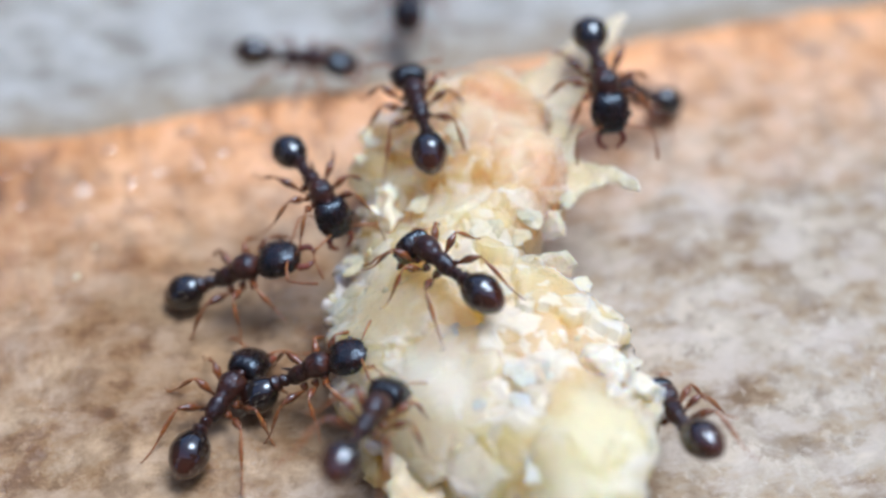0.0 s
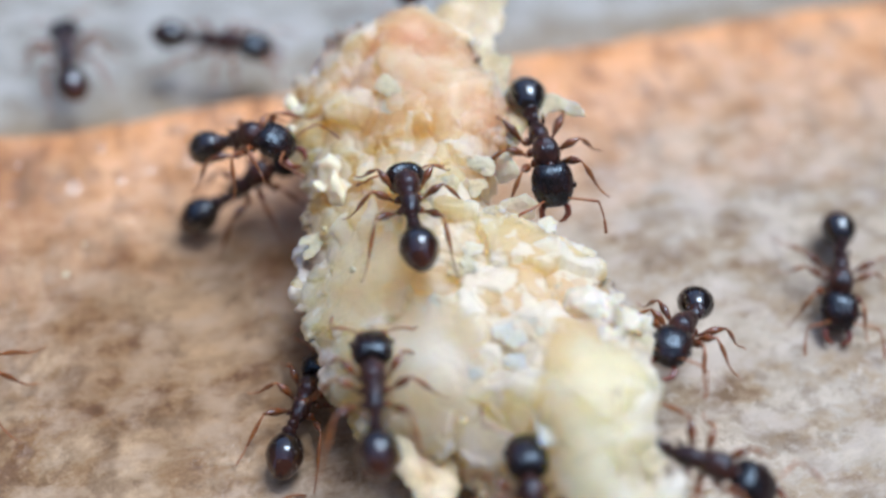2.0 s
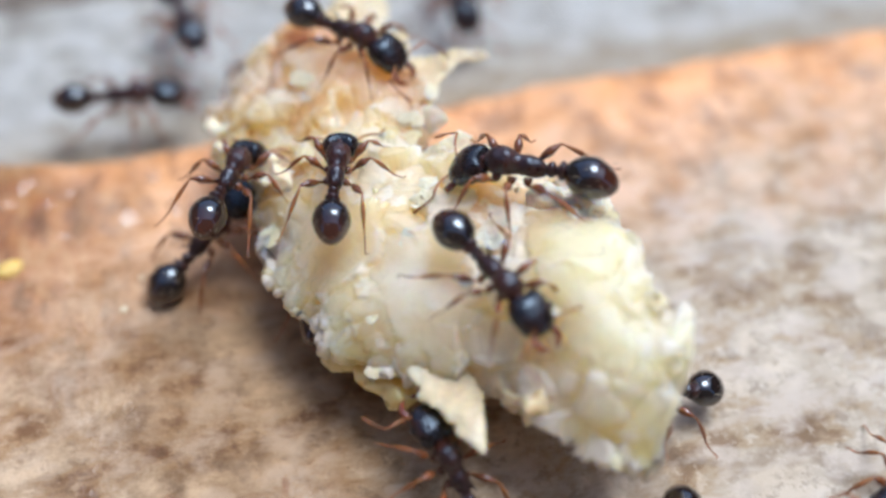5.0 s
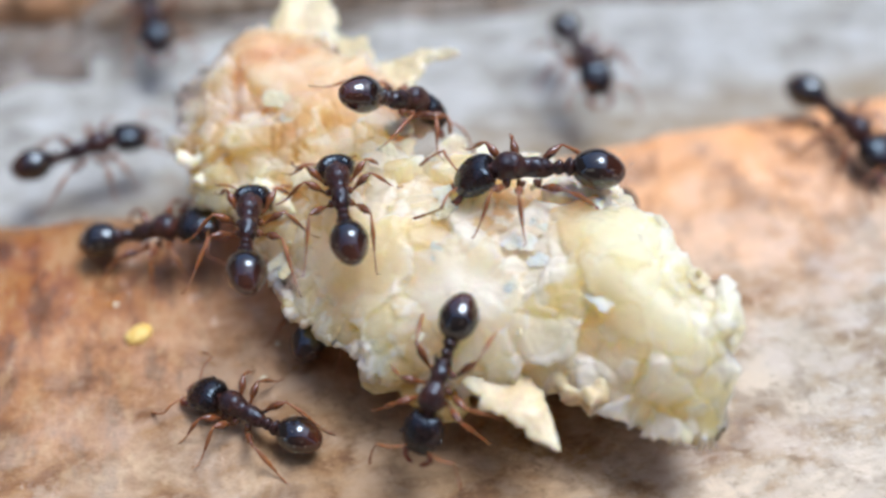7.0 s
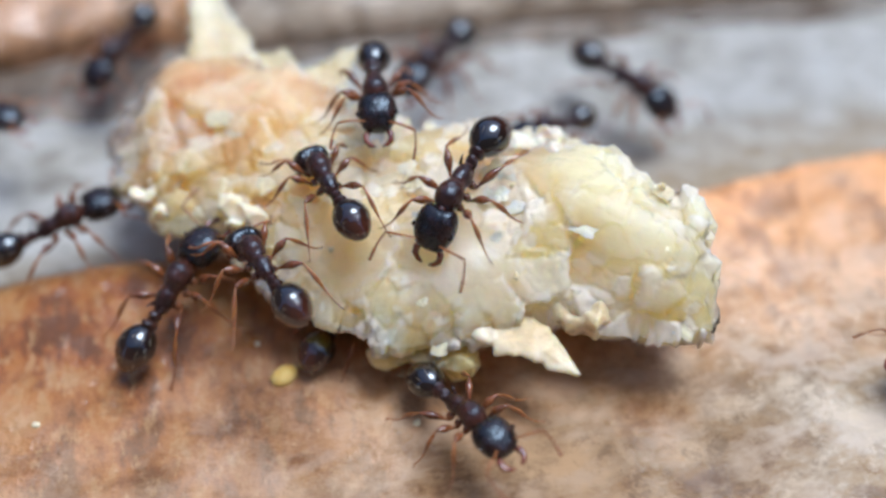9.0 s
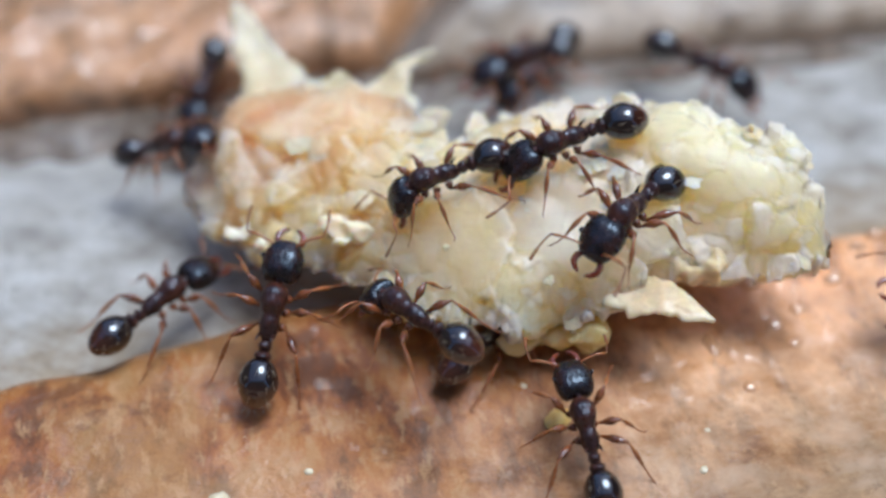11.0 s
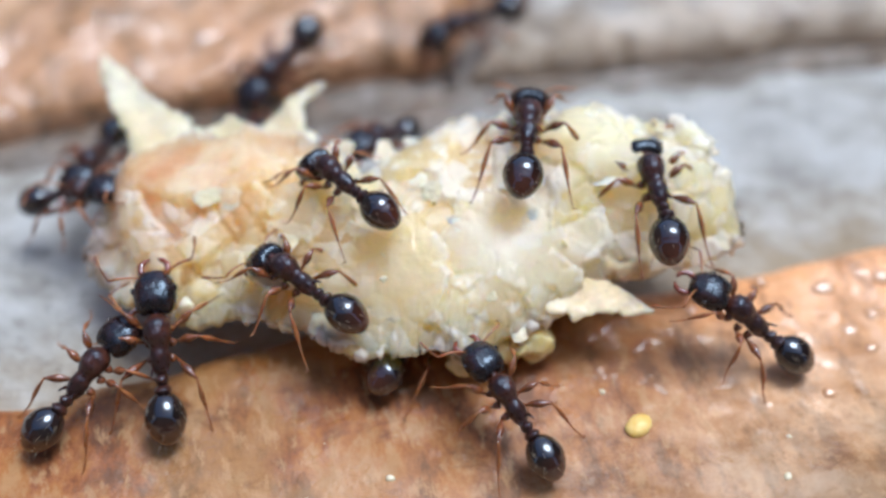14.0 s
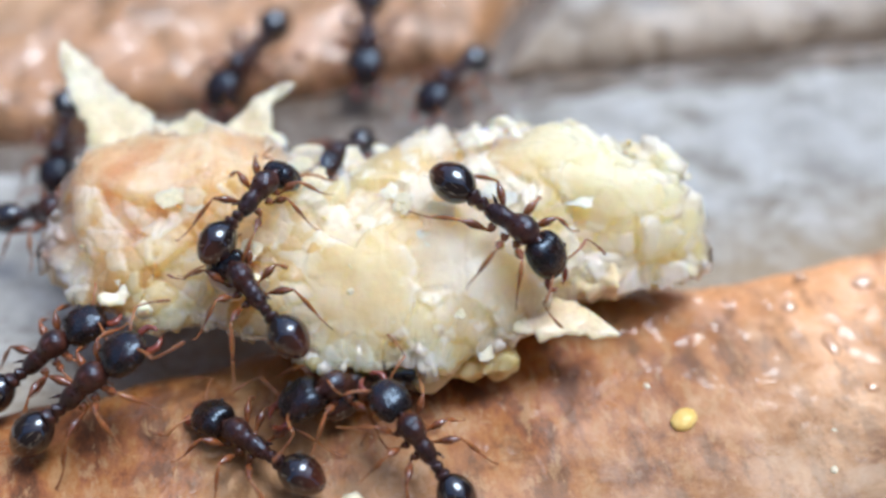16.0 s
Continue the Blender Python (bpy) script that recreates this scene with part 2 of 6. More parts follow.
    if cake:
        nt.links.new(ramp(nt, mark.outputs["Fac"], (0.15, grey(1.0)), (0.75, grey(0.5))), b.inputs["Subsurface Weight"])
    b.inputs["Specular IOR Level"].default_value = 0.35
    b.inputs["Subsurface Radius"].default_value = (1.0, 0.8, 0.45)
    b.inputs["Subsurface Scale"].default_value = reach * MM
    b.inputs["Transmission Weight"].default_value = clear
    b.inputs["IOR"].default_value = 1.33
    b.inputs["Coat Weight"].default_value = 0.6
    b.inputs["Coat Roughness"].default_value = 0.06
    nt.links.new(r, b.inputs["Roughness"])
    bump(nt, b, height, 0.35, 0.10)
    wet = add_node(nt, "ShaderNodeBump", Strength=0.9, Distance=0.12 * MM)
    nt.links.new(noise_tex(nt, v, 5.0, 2, 0.5), wet.inputs["Height"])
    nt.links.new(wet.outputs[0], b.inputs["Coat Normal"])
    return m


def cuticle(name, dark, warm, rough, tr=0.0, pits=0.0, gloss=0.0, tip=None):
    m, nt, b = material(name)
    v = coords(nt)
    n = noise_tex(nt, v, 3.0, 4, 0.6)
    c = mix(nt, ramp(nt, n, (0.42, grey(0)), (0.7, grey(1))), dark, warm)
    nt.links.new(c, b.inputs["Base Color"])
    r = ramp(nt, noise_tex(nt, v, 9.0, 3, 0.6), (0.3, grey(rough * 0.7)), (0.7, grey(rough * 1.5)))
    nt.links.new(r, b.inputs["Roughness"])
    b.inputs["Specular IOR Level"].default_value = 0.65
    # the sky's blue sheen is put into the highlight colour
    b.inputs["Specular Tint"].default_value = (0.62, 0.80, 1.0, 1)
    b.inputs["Coat Weight"].default_value = gloss
    b.inputs["Coat Roughness"].default_value = rough * 0.5
    b.inputs["Coat IOR"].default_value = 1.8
    if tip:
        # the hind end shows brown through the skin
        sep = nt.nodes.new("ShaderNodeSeparateXYZ")
        nt.links.new(v, sep.inputs[0])
        back = nt.nodes.new("ShaderNodeMapRange")
        back.inputs[1].default_value, back.inputs[2].default_value = 0.05, -0.42
        nt.links.new(sep.outputs[0], back.inputs[0])
        nt.links.new(mix(nt, back.outputs[0], c, tip), b.inputs["Base Color"])
    if tr:
        b.inputs["Subsurface Weight"].default_value = tr
        b.inputs["Subsurface Radius"].default_value = (1.0, 0.35, 0.12)
        b.inputs["Subsurface Scale"].default_value = 0.12 * MM
    if pits:
        w = add_node(nt, "ShaderNodeTexWave", Scale=7.0, Distortion=3.0, Detail=2.0)
        nt.links.new(coords(nt, (0.15, 1.6, 0.6)), w.inputs["Vector"])
        bump(nt, b, w.outputs["Fac"], pits, 0.03)
    return m


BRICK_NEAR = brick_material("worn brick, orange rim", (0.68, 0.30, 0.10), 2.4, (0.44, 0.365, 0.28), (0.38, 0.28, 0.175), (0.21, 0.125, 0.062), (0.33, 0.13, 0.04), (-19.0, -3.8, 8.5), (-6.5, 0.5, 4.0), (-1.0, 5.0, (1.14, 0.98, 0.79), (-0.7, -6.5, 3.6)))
BRICK_FAR = brick_material("fired orange brick", (0.42, 0.20, 0.075), 4.0, (0.47, 0.31, 0.17), (0.33, 0.20, 0.095), (0.13, 0.07, 0.03), (0.18, 0.09, 0.035), None, (2.0, 30.0, 6.0))
BRICK_GREY = brick_material("weathered grey brick", (0.34, 0.26, 0.18), 0.9, (0.46, 0.43, 0.40), (0.36, 0.33, 0.29), (0.18, 0.14, 0.10), (0.16, 0.11, 0.07))
def blocker_material():
    m, nt, b = material("brown plaster")
    tc = nt.nodes.new("ShaderNodeTexCoord")
    n = noise_tex(nt, tc.outputs["Object"], 6.0, 6, 0.65)
    nt.links.new(ramp(nt, n, (0.35, (0.12, 0.09, 0.07)), (0.65, (0.20, 0.16, 0.12))), b.inputs["Base Color"])
    b.inputs["Roughness"].default_value = 0.9
    return m


BLOCKER_MAT = blocker_material()
MORTAR = mortar_material()
SOIL = brick_material("dark joint soil", (0.10, 0.07, 0.045), 0.5, (0.17, 0.13, 0.09), (0.10, 0.075, 0.048), (0.045, 0.03, 0.018), (0.08, 0.05, 0.03))
CAKE = crumb_material("cream cake crumb", (0.79, 0.54, 0.23), (0.89, 0.75, 0.50), True, 1.0, 0.36, 1.0, 3.0, (0.955, 0.885, 0.79))
WAX = crumb_material("pale torn cake film", (0.80, 0.66, 0.42), (0.86, 0.76, 0.56), False, 0.9, 0.26, 0.9, 0.2, (0.97, 0.93, 0.90), 0.08)
GOLD = crumb_material("yellow syrupy lobe", (0.70, 0.50, 0.20), (0.80, 0.64, 0.33), False, 0.9, 0.24, 1.2, 1.0)
FLAKE = crumb_material("white flake", (0.86, 0.77, 0.60), (0.91, 0.84, 0.72), False, 0.9, 0.24, 2.0, 0.12, (1, 1, 1), 0.1)
HEAD_MAT = cuticle("striped head cuticle", (0.010, 0.007, 0.007), (0.036, 0.014, 0.010), 0.24, 0, 0.35, 0.0)
THORAX_MAT = cuticle("matt thorax cuticle", (0.028, 0.011, 0.009), (0.088, 0.028, 0.016), 0.30, 0, 0.6, 0.0)
GASTER_MAT = cuticle("polished gaster cuticle", (0.009, 0.006, 0.006), (0.020, 0.009, 0.007), 0.06, 0, 0, 0.6, (0.075, 0.020, 0.009))
LEG_MAT = cuticle("brown leg cuticle", (0.10, 0.031, 0.011), (0.29, 0.097, 0.031), 0.25, 0.2, 0, 0.2)
AMBER = cuticle("amber leg cuticle", (0.25, 0.09, 0.027), (0.44, 0.175, 0.058), 0.30, 0.3, 0, 0.1)
RED_MAT = cuticle("red-brown jaw cuticle", (0.17, 0.030, 0.012), (0.28, 0.06, 0.02), 0.25, 0.1, 0, 0.5)
HAIR_MAT = cuticle("pale bristle", (0.35, 0.28, 0.18), (0.45, 0.36, 0.24), 0.4)
CRISP = crumb_material("crisp cream flake", (0.84, 0.71, 0.49), (0.89, 0.80, 0.63), False, 0.9, 0.30, 2.0, 0.2)
SPECK_MAT = crumb_material("yellow grain", (0.78, 0.50, 0.12), (0.86, 0.64, 0.24), False, 0.2, 0.5, 3.0, 0.1)
QUARTZ = crumb_material("white grit", (0.68, 0.58, 0.38), (0.80, 0.73, 0.56), False, 0.2, 0.25, 3.0, 0.1)


# ---- mesh helpers ----
def mesh_of(name, verts, faces, mat, smooth=True):
    me = bpy.data.meshes.new(name)
    me.from_pydata([tuple(c * MM for c in v) for v in verts], [], faces)
    me.materials.append(mat)
    me.update()
    if smooth:
        me.shade_smooth()
    return me


def part(name, me, parent, label="", m=None):
    ob = new(name, me)
    ob.parent = parent
    if m is not None:
        ob.matrix_basis = m
    return tagged(ob, label)


def ball(fn, nu=24, nv=16):
    """A closed skin: fn(theta, phi) gives the place for phi from pole (+x) to pole (-x)."""
    verts = [fn(0, 0)]
    for j in range(1, nv):
        for i in range(nu):
            verts.append(fn(2 * math.pi * i / nu, math.pi * j / nv))
    verts.append(fn(0, math.pi))
    faces = [(0, 1 + (i + 1) % nu, 1 + i) for i in range(nu)]
    for j in range(nv - 2):
        a, b = 1 + j * nu, 1 + (j + 1) * nu
        faces += [(a + i, a + (i + 1) % nu, b + (i + 1) % nu, b + i) for i in range(nu)]
    last, a = len(verts) - 1, 1 + (nv - 2) * nu
    faces += [(last, a + i, a + (i + 1) % nu) for i in range(nu)]
    return verts, [f[::-1] for f in faces]


def lathe(profile, nu=20):
    """A body turned about x: profile rows are x, radius across, radius upward, centre height."""
    verts, faces = [], []
    for x, ry, rz, cz in profile:
        for i in range(nu):
            a = 2 * math.pi * i / nu
            verts.append((x, ry * math.cos(a), cz + rz * math.sin(a)))
    n = len(profile)
    for j in range(n - 1):
        a, b = j * nu, (j + 1) * nu
        faces += [(a + i, a + (i + 1) % nu, b + (i + 1) % nu, b + i) for i in range(nu)]
    faces.append(tuple(range(nu))[::-1])
    faces.append(tuple((n - 1) * nu + i for i in range(nu)))
    return verts, faces


def tube(path, radii, nu=8):
    verts, faces = [], []
    pts = [Vector(p) for p in path]
    for k, (p, r) in enumerate(zip(pts, radii)):
        d = (pts[min(k + 1, len(pts) - 1)] - pts[max(k - 1, 0)]).normalized()
        s = d.cross(Vector((0.12, 0.2, 1))).normalized()
        u = s.cross(d)
        for i in range(nu):
            a = 2 * math.pi * i / nu
            verts.append(tuple(p + (s * math.cos(a) + u * math.sin(a)) * r))
    for j in range(len(pts) - 1):
        a, b = j * nu, (j + 1) * nu
        faces += [(a + i, a + (i + 1) % nu, b + (i + 1) % nu, b + i) for i in range(nu)]
    faces += [tuple(range(nu))[::-1], tuple((len(pts) - 1) * nu + i for i in range(nu))]
    return verts, faces


def joined(*pieces):
    verts, faces = [], []
    for v, f in pieces:
        o = len(verts)
        verts += v
        faces += [tuple(i + o for i in q) for q in f]
    return verts, faces


def along(a, b, n, sag=(0, 0, 0)):
    a, b, s = Vector(a), Vector(b), Vector(sag)
    return [a.lerp(b, k / n) + s * (4 * (k / n) * (1 - k / n)) for k in range(n + 1)]


# ---- ground, bricks ----
def steps(lo, hi, flo, fhi, fine, coarse):
    """Grid lines: fine between flo and fhi, coarse outside."""
    out = list(np.arange(flo, fhi + fine / 2, fine))
    g, x = fine, flo
    while x > lo:
        g = min(g * 1.6, coarse)
        x = max(x - g, lo)
        out.insert(0, x)
    g, x = fine, out[-1]
    while x < hi:
        g = min(g * 1.6, coarse)
        x = min(x + g, hi)
        out.append(x)
    return out


def sheet(xs, ys, height):
    verts = [(x, y, height(x, y)) for y in ys for x in xs]
    n = len(xs)
    faces = [(j * n + i, j * n + i + 1, (j + 1) * n + i + 1, (j + 1) * n + i) for j in range(len(ys) - 1) for i in range(n - 1)]
    return verts, faces


def rough(x, y, seed, big, small):
    p = Vector((x, y, seed))
    return big * noise.noise(p * 0.28) + small * (noise.noise(p * 0.9) + 0.6 * noise.noise(p * 2.1) + 0.35 * noise.noise(p * 4.3))


def mortar_height(x, y):
    return -0.75 + rough(x, y, 7.0, 0.12, 0.07)


tagged(new("ground", mesh_of("ground", *sheet(steps(-3000, 3000, -24, 24, 0.4, 400), steps(-3000, 3000, -10, 26, 0.4, 400), mortar_height), MORTAR)),
                "grey weathered mortar bed between the bricks", "ground", kind="structure")


def brick(name, origin, turn, x0, x1, depth, top, mat, label, seed, lip, fine_x, ragged=1.0, skew=0.0, belly=None):
    """A brick whose worn, rounded edge runs along local x at y = 0 and whose body lies at negative y; the sides go down into the mortar."""
    lo, hi = fine_x
    xs = steps(x0, x1, lo, hi, 0.22, 12)
    ys = [-depth, -depth * 0.7, -depth * 0.5] + steps(-depth * 0.4, 0.0, -13, -1.2, 0.24, 6)
    ys = sorted(set([y for y in ys if y <= -1.0])) + [-0.85, -0.7, -0.55, -0.42, -0.3, -0.2, -0.12, -0.05, 0.0]
    base = -1.6
    verts, faces = [], []

    def edge(x):
        out = belly[1] * math.exp(-((x - belly[0]) / belly[2]) ** 2) if belly else 0.0
        return out + ragged * (0.28 * noise.noise(Vector((x * 0.22, seed, 3))) + 0.14 * noise.noise(Vector((x * 0.9, seed, 5))))

    def drop(d):
        d = max(0.0, min(1.0, d / lip))
        return top - lip * 0.8 * (1 - math.sqrt(max(0, 1 - (1 - d) ** 2)))

    for y in ys:
        for x in xs:
            e = edge(x) if y > -6 else 0
            s = max(0, 1 + y / 6)
            ends = min(x - x0, x1 - x)
            z = min(drop(-y), drop(ends + 0.001)) + rough(x, y, seed, 0.16 * ragged, 0.06 * ragged) * min(1, 0.25 - y)
            verts.append((x + skew * max(y, -20), y + e * s, z))
    n, r = len(xs), len(ys)
    faces = [(j * n + i, j * n + i + 1, (j + 1) * n + i + 1, (j + 1) * n + i) for j in range(r - 1) for i in range(n - 1)]
    # skirt
    ring = [i for i in range(n)] + [j * n + n - 1 for j in range(1, r)] + [(r - 1) * n + i for i in range(n - 2, -1, -1)] + [j * n for j in range(r - 2, 0, -1)]
    o = len(verts)
    for k in ring:
        verts.append((verts[k][0], verts[k][1], base))
    for k in range(len(ring)):
        a, b = ring[k], ring[(k + 1) % len(ring)]
        faces.append((a, o + k, o + (k + 1) % len(ring), b))
    faces.append(tuple(o + k for k in range(len(ring)))[::1])
    ob = new(name, mesh_of(name, verts, faces, mat))
    ob.matrix_world = mm(*origin, 0, 0, turn)
    return tagged(ob, label, "brick", kind="structure")


EDGE_TURN = math.degrees(math.atan(0.247))
brick("brick_near", (0, 1.35, 0), EDGE_TURN, -90, 110, 90, 0.0, BRICK_NEAR, "worn tan brick with an orange rounded rim, patchy and moist", 1.3, 0.75, (-20, 18), belly=(-9.3, 0.72, 5.0))
brick("brick_far", (-7.5, 6.95, 0), 180 + 13.2, 0.0, 190, 90, 0.35, BRICK_FAR, "orange fired brick with a rounded moist edge", 4.1, 0.9, (0.3, 16), 1.9, 0.7)
brick("brick_grey", (-6.95, 6.55, 0), 180 + 8.5, -200, 0.0, 90, 0.15, BRICK_GREY, "weathered grey brown brick with a dark joint before it", 8.7, 0.7, (-14, -0.3), 1.6, 0.7)


def soil_strip(points, width, label):
    """Dark earth packed into a joint, following a line of the plan."""
    verts, n = [], 7
    line = []
    for (xa, ya), (xb, yb) in zip(points, points[1:]):
        m = max(2, int(math.hypot(xb - xa, yb - ya) / 0.35))
        line += [(xa + (xb - xa) * k / m, ya + (yb - ya) * k / m, math.atan2(yb - ya, xb - xa)) for k in range(m)]
    for x, y, a in line:
        w = width * (0.75 + 0.5 * noise.noise(Vector((x * 0.6, y * 0.6, 2))))
        for j in range(n):
            g = j / (n - 1) * 2 - 1
            px, py = x - math.sin(a) * g * w, y + math.cos(a) * g * w
            verts.append((px, py, -0.82 + 0.28 * (1 - g * g) + 0.09 * noise.noise(Vector((px * 1.5, py * 1.5, 9)))))
    faces = [(i * n + j, (i + 1) * n + j, (i + 1) * n + j + 1, i * n + j + 1) for i in range(len(line) - 1) for j in range(n - 1)]
    return tagged(new("joint_soil", mesh_of("joint_soil", verts, faces, SOIL)), label, "soil", kind="structure")


soil_strip(((-40, -1.0), (-7.2, 6.65)), 1.15, "dark earth in the joint before the orange brick")
soil_strip(((-12.8, 4.6), (-6.6, 6.0)), 1.35, "dark earth spilling out of the joint")
soil_strip(((-3.0, 12.4), (-7.3, 6.4)), 2.0, "dark earth in the joint between the far bricks")
soil_strip(((-7.2, 6.5), (30, 12.1)), 1.0, "dark earth in the joint before the grey brick")


# brown walls out of view, added to block the low sky
def sky_blocker(name, at, size):
    x, y, z = size
    bm = bmesh.new()
    bmesh.ops.create_cube(bm, size=1)
    for v in bm.verts:
        v.co = Vector((v.co.x * x, v.co.y * y, v.co.z * z))
    bmesh.ops.bevel(bm, geom=bm.edges[:], offset=0.02, segments=2, affect="EDGES")
    me = bpy.data.meshes.new(name)
    bm.to_mesh(me)
    bm.free()
    me.materials.append(BLOCKER_MAT)
    ob = new(name, me)
    ob.matrix_world = pose(*at)
    return tagged(ob, "unseen brown wall added to block the low sky", "wall", kind="structure")


for wall_name, wall_at, wall_size in (("wall_north", (0, 1.9, 0.4), (3.6, 0.2, 0.84)), ("wall_south", (0, -1.3, 1.0), (3.6, 0.2, 2.04)),
                                      ("wall_east", (1.7, 0.5, 0.8), (0.2, 2.6, 1.64)), ("wall_west", (-1.7, 0.5, 0.8), (0.2, 2.6, 1.64))):
    sky_blocker(wall_name, wall_at, wall_size)


def on_brick(x, y):
    """Height of the near brick and the slope of its rim at a place of the plan."""
    c, s = math.cos(radians(EDGE_TURN)), math.sin(radians(EDGE_TURN))
    lx, ly = x * c + (y - 1.35) * s, -x * s + (y - 1.35) * c
    d = max(0.0, min(1.0, -ly / 0.75))
    fall = 0.6 * (1 - math.sqrt(max(0.0, 1 - (1 - d) ** 2)))
    return rough(lx, ly, 1.3, 0.16, 0.06) * min(1, 0.25 - ly) - fall, math.degrees(math.atan(0.8 * (1 - d)))


# ---- loose grains ----
def grain(name, at, size, mat, label, seed):
    rng = random.Random(seed)
    bm = bmesh.new()
    bmesh.ops.create_icosphere(bm, subdivisions=2, radius=1)
    for v in bm.verts:
        k = 1 + 0.18 * noise.noise(v.co * 1.7 + Vector((seed, 0, 0)))
        v.co = Vector((v.co.x * size[0], v.co.y * size[1], v.co.z * size[2])) * k * MM
    me = bpy.data.meshes.new(name)
    bm.to_mesh(me)
    bm.free()
    me.materials.append(mat)
    me.shade_smooth()
    ob = new(name, me)
    ob.matrix_world = mm(*at, 0, 0, rng.uniform(0, 180))
    return tagged(ob, label, "grain", kind="")


grain("pollen_grain", (-4.22, -2.70, 0.06), (0.29, 0.20, 0.10), SPECK_MAT, "small yellow grain lying on the brick", 3)
grain("sugar_grain", (-9.71, -4.36, 0.14), (0.27, 0.22, 0.20), QUARTZ, "small pale yellow grain lying on the brick", 5)
for k, (x, y) in enumerate(((-9.50, -2.95), (-11.04, -1.31), (-8.37, -3.61), (-1.72, -2.90), (-4.76, -2.00), (-1.90, -3.67))):
    wee = 0.04 + 0.012 * (k % 3)
    grain("grit_grain", (x, y, on_brick(x, y)[0] + 0.005), (wee * 1.3, wee, wee * 0.5), QUARTZ, "tiny glinting white grit grain on the brick", 20 + k)

def glint_material():
    m, nt, b = material("moist orange syrup skin")
    v = coords(nt)
    nt.links.new(ramp(nt, noise_tex(nt, v, 1.4), (0.35, (0.58, 0.30, 0.14)), (0.65, (0.66, 0.39, 0.22))), b.inputs["Base Color"])
    nt.links.new(ramp(nt, noise_tex(nt, v, 2.0), (0.3, grey(0.06)), (0.7, grey(0.20))), b.inputs["Roughness"])
    b.inputs["Coat Weight"].default_value = 0.9
    b.inputs["Coat Roughness"].default_value = 0.10
    b.inputs["Coat IOR"].default_value = 1.8
    bump(nt, b, noise_tex(nt, v, 1.2, 2), 0.3, 0.1)
    return m


GLINT_MAT = glint_material()


def syrup_drop(at, size, lean, seed):
    """A flat glossy dome with an uneven outline, added to make the rim glint."""
    n, rings = 26, 7
    verts = [(0, 0, size[2])]
    for k in range(1, rings + 1):
        f = k / rings
        for i in range(n):
            a = 2 * math.pi * i / n
            r = f * (1 + 0.28 * noise.noise(Vector((math.cos(a) * 1.3, math.sin(a) * 1.3, seed))))
            verts.append((size[0] * r * math.cos(a), size[1] * r * math.sin(a), size[2] * (1 - f ** 2.2) - 0.05 * f ** 6))
    faces = [(0, 1 + i, 1 + (i + 1) % n) for i in range(n)]
    for k in range(rings - 1):
        a, b = 1 + k * n, 1 + (k + 1) * n
        faces += [(a + i, b + i, b + (i + 1) % n, a + (i + 1) % n) for i in range(n)]
    faces.append(tuple(1 + (rings - 1) * n + i for i in range(n))[::-1])
    ob = new("syrup_drop", mesh_of("syrup_drop", verts, faces, GLINT_MAT))
    ob.matrix_world = mm(*at, lean, 0, EDGE_TURN)
    return tagged(ob, "glossy orange dome added for the wet rim's glint", "drop", "syrup drops on the brick")


# where the wet rim glints; each place gets an added dome
GLINT_DOMES = ((-0.43, 0.35, 0.42, 0.26), (0.70, 0.60, 0.40, 0.24), (1.14, 0.43, 0.34, 0.24), (2.20, 1.55, 0.34, 0.22), (-1.37, -1.08, 0.26, 0.46), (0.34, -0.23, 0.28, 0.24), (-1.95, -0.25, 0.30, 0.22),
         (-0.14, -0.56, 0.34, 0.28), (-0.83, -1.97, 0.24, 0.20), (0.15, -1.0, 0.26, 0.18), (1.75, 1.2, 0.28, 0.20), (-1.6, 0.45, 0.26, 0.2))


for k, (x, y, sx, sy) in enumerate(GLINT_DOMES):
    level, slope = on_brick(x, y)
    syrup_drop((x, y, level + 0.01), (sx * 0.65, sy * 0.65, 0.05 + 0.09 * min(1.0, slope / 30)), -slope, 1.7 * k)

# ---- the crumb ----
# stations along the crumb: u, near side, far side, top
STATIONS = ((-6.35, -0.1, 0.5, 1.7), (-6.0, -0.45, 1.3, 1.9), (-5.5, -0.85, 1.75, 2.2), (-4.8, -1.3, 2.0, 2.4), (-4.2, -1.65, 2.2, 2.5), (-3.6, -1.5, 2.35, 2.5),
            (-3.0, -1.6, 2.2, 2.5), (-2.4, -1.85, 1.95, 2.5), (-1.7, -2.1, 1.35, 2.45), (-1.3, -2.25, 1.0, 2.45), (-0.8, -2.35, 1.25, 2.5), (-0.1, -2.35, 1.75, 2.55),
            (0.7, -2.4, 2.15, 2.6), (1.3, -2.15, 2.2, 2.65), (1.9, -1.75, 2.35, 2.7), (2.6, -1.32, 2.0, 2.7), (3.3, -1.0, 1.7, 2.55), (3.8, -0.9, 1.3, 2.4), (4.4, -0.8, 1.5, 2.3), (4.8, -0.7, 1.0, 2.1),
            (5.15, -0.58, 0.5, 1.9), (5.4, -0.4, 0.25, 1.7))


def station(u):
    cols = list(zip(*STATIONS))
    return [float(np.interp(u, cols[0], c)) for c in cols[1:]]


def crumb_top(u, v):
    lo, hi, top = station(u)
    s = min(1.0, abs((2 * v - lo - hi) / (hi - lo)))
    return 1.18 + (0.97 + 0.45 * ease(u, 1.9, 3.2)) * (v - lo) / (hi - lo) + (top - 1.9) * (1 - s ** 2.5)


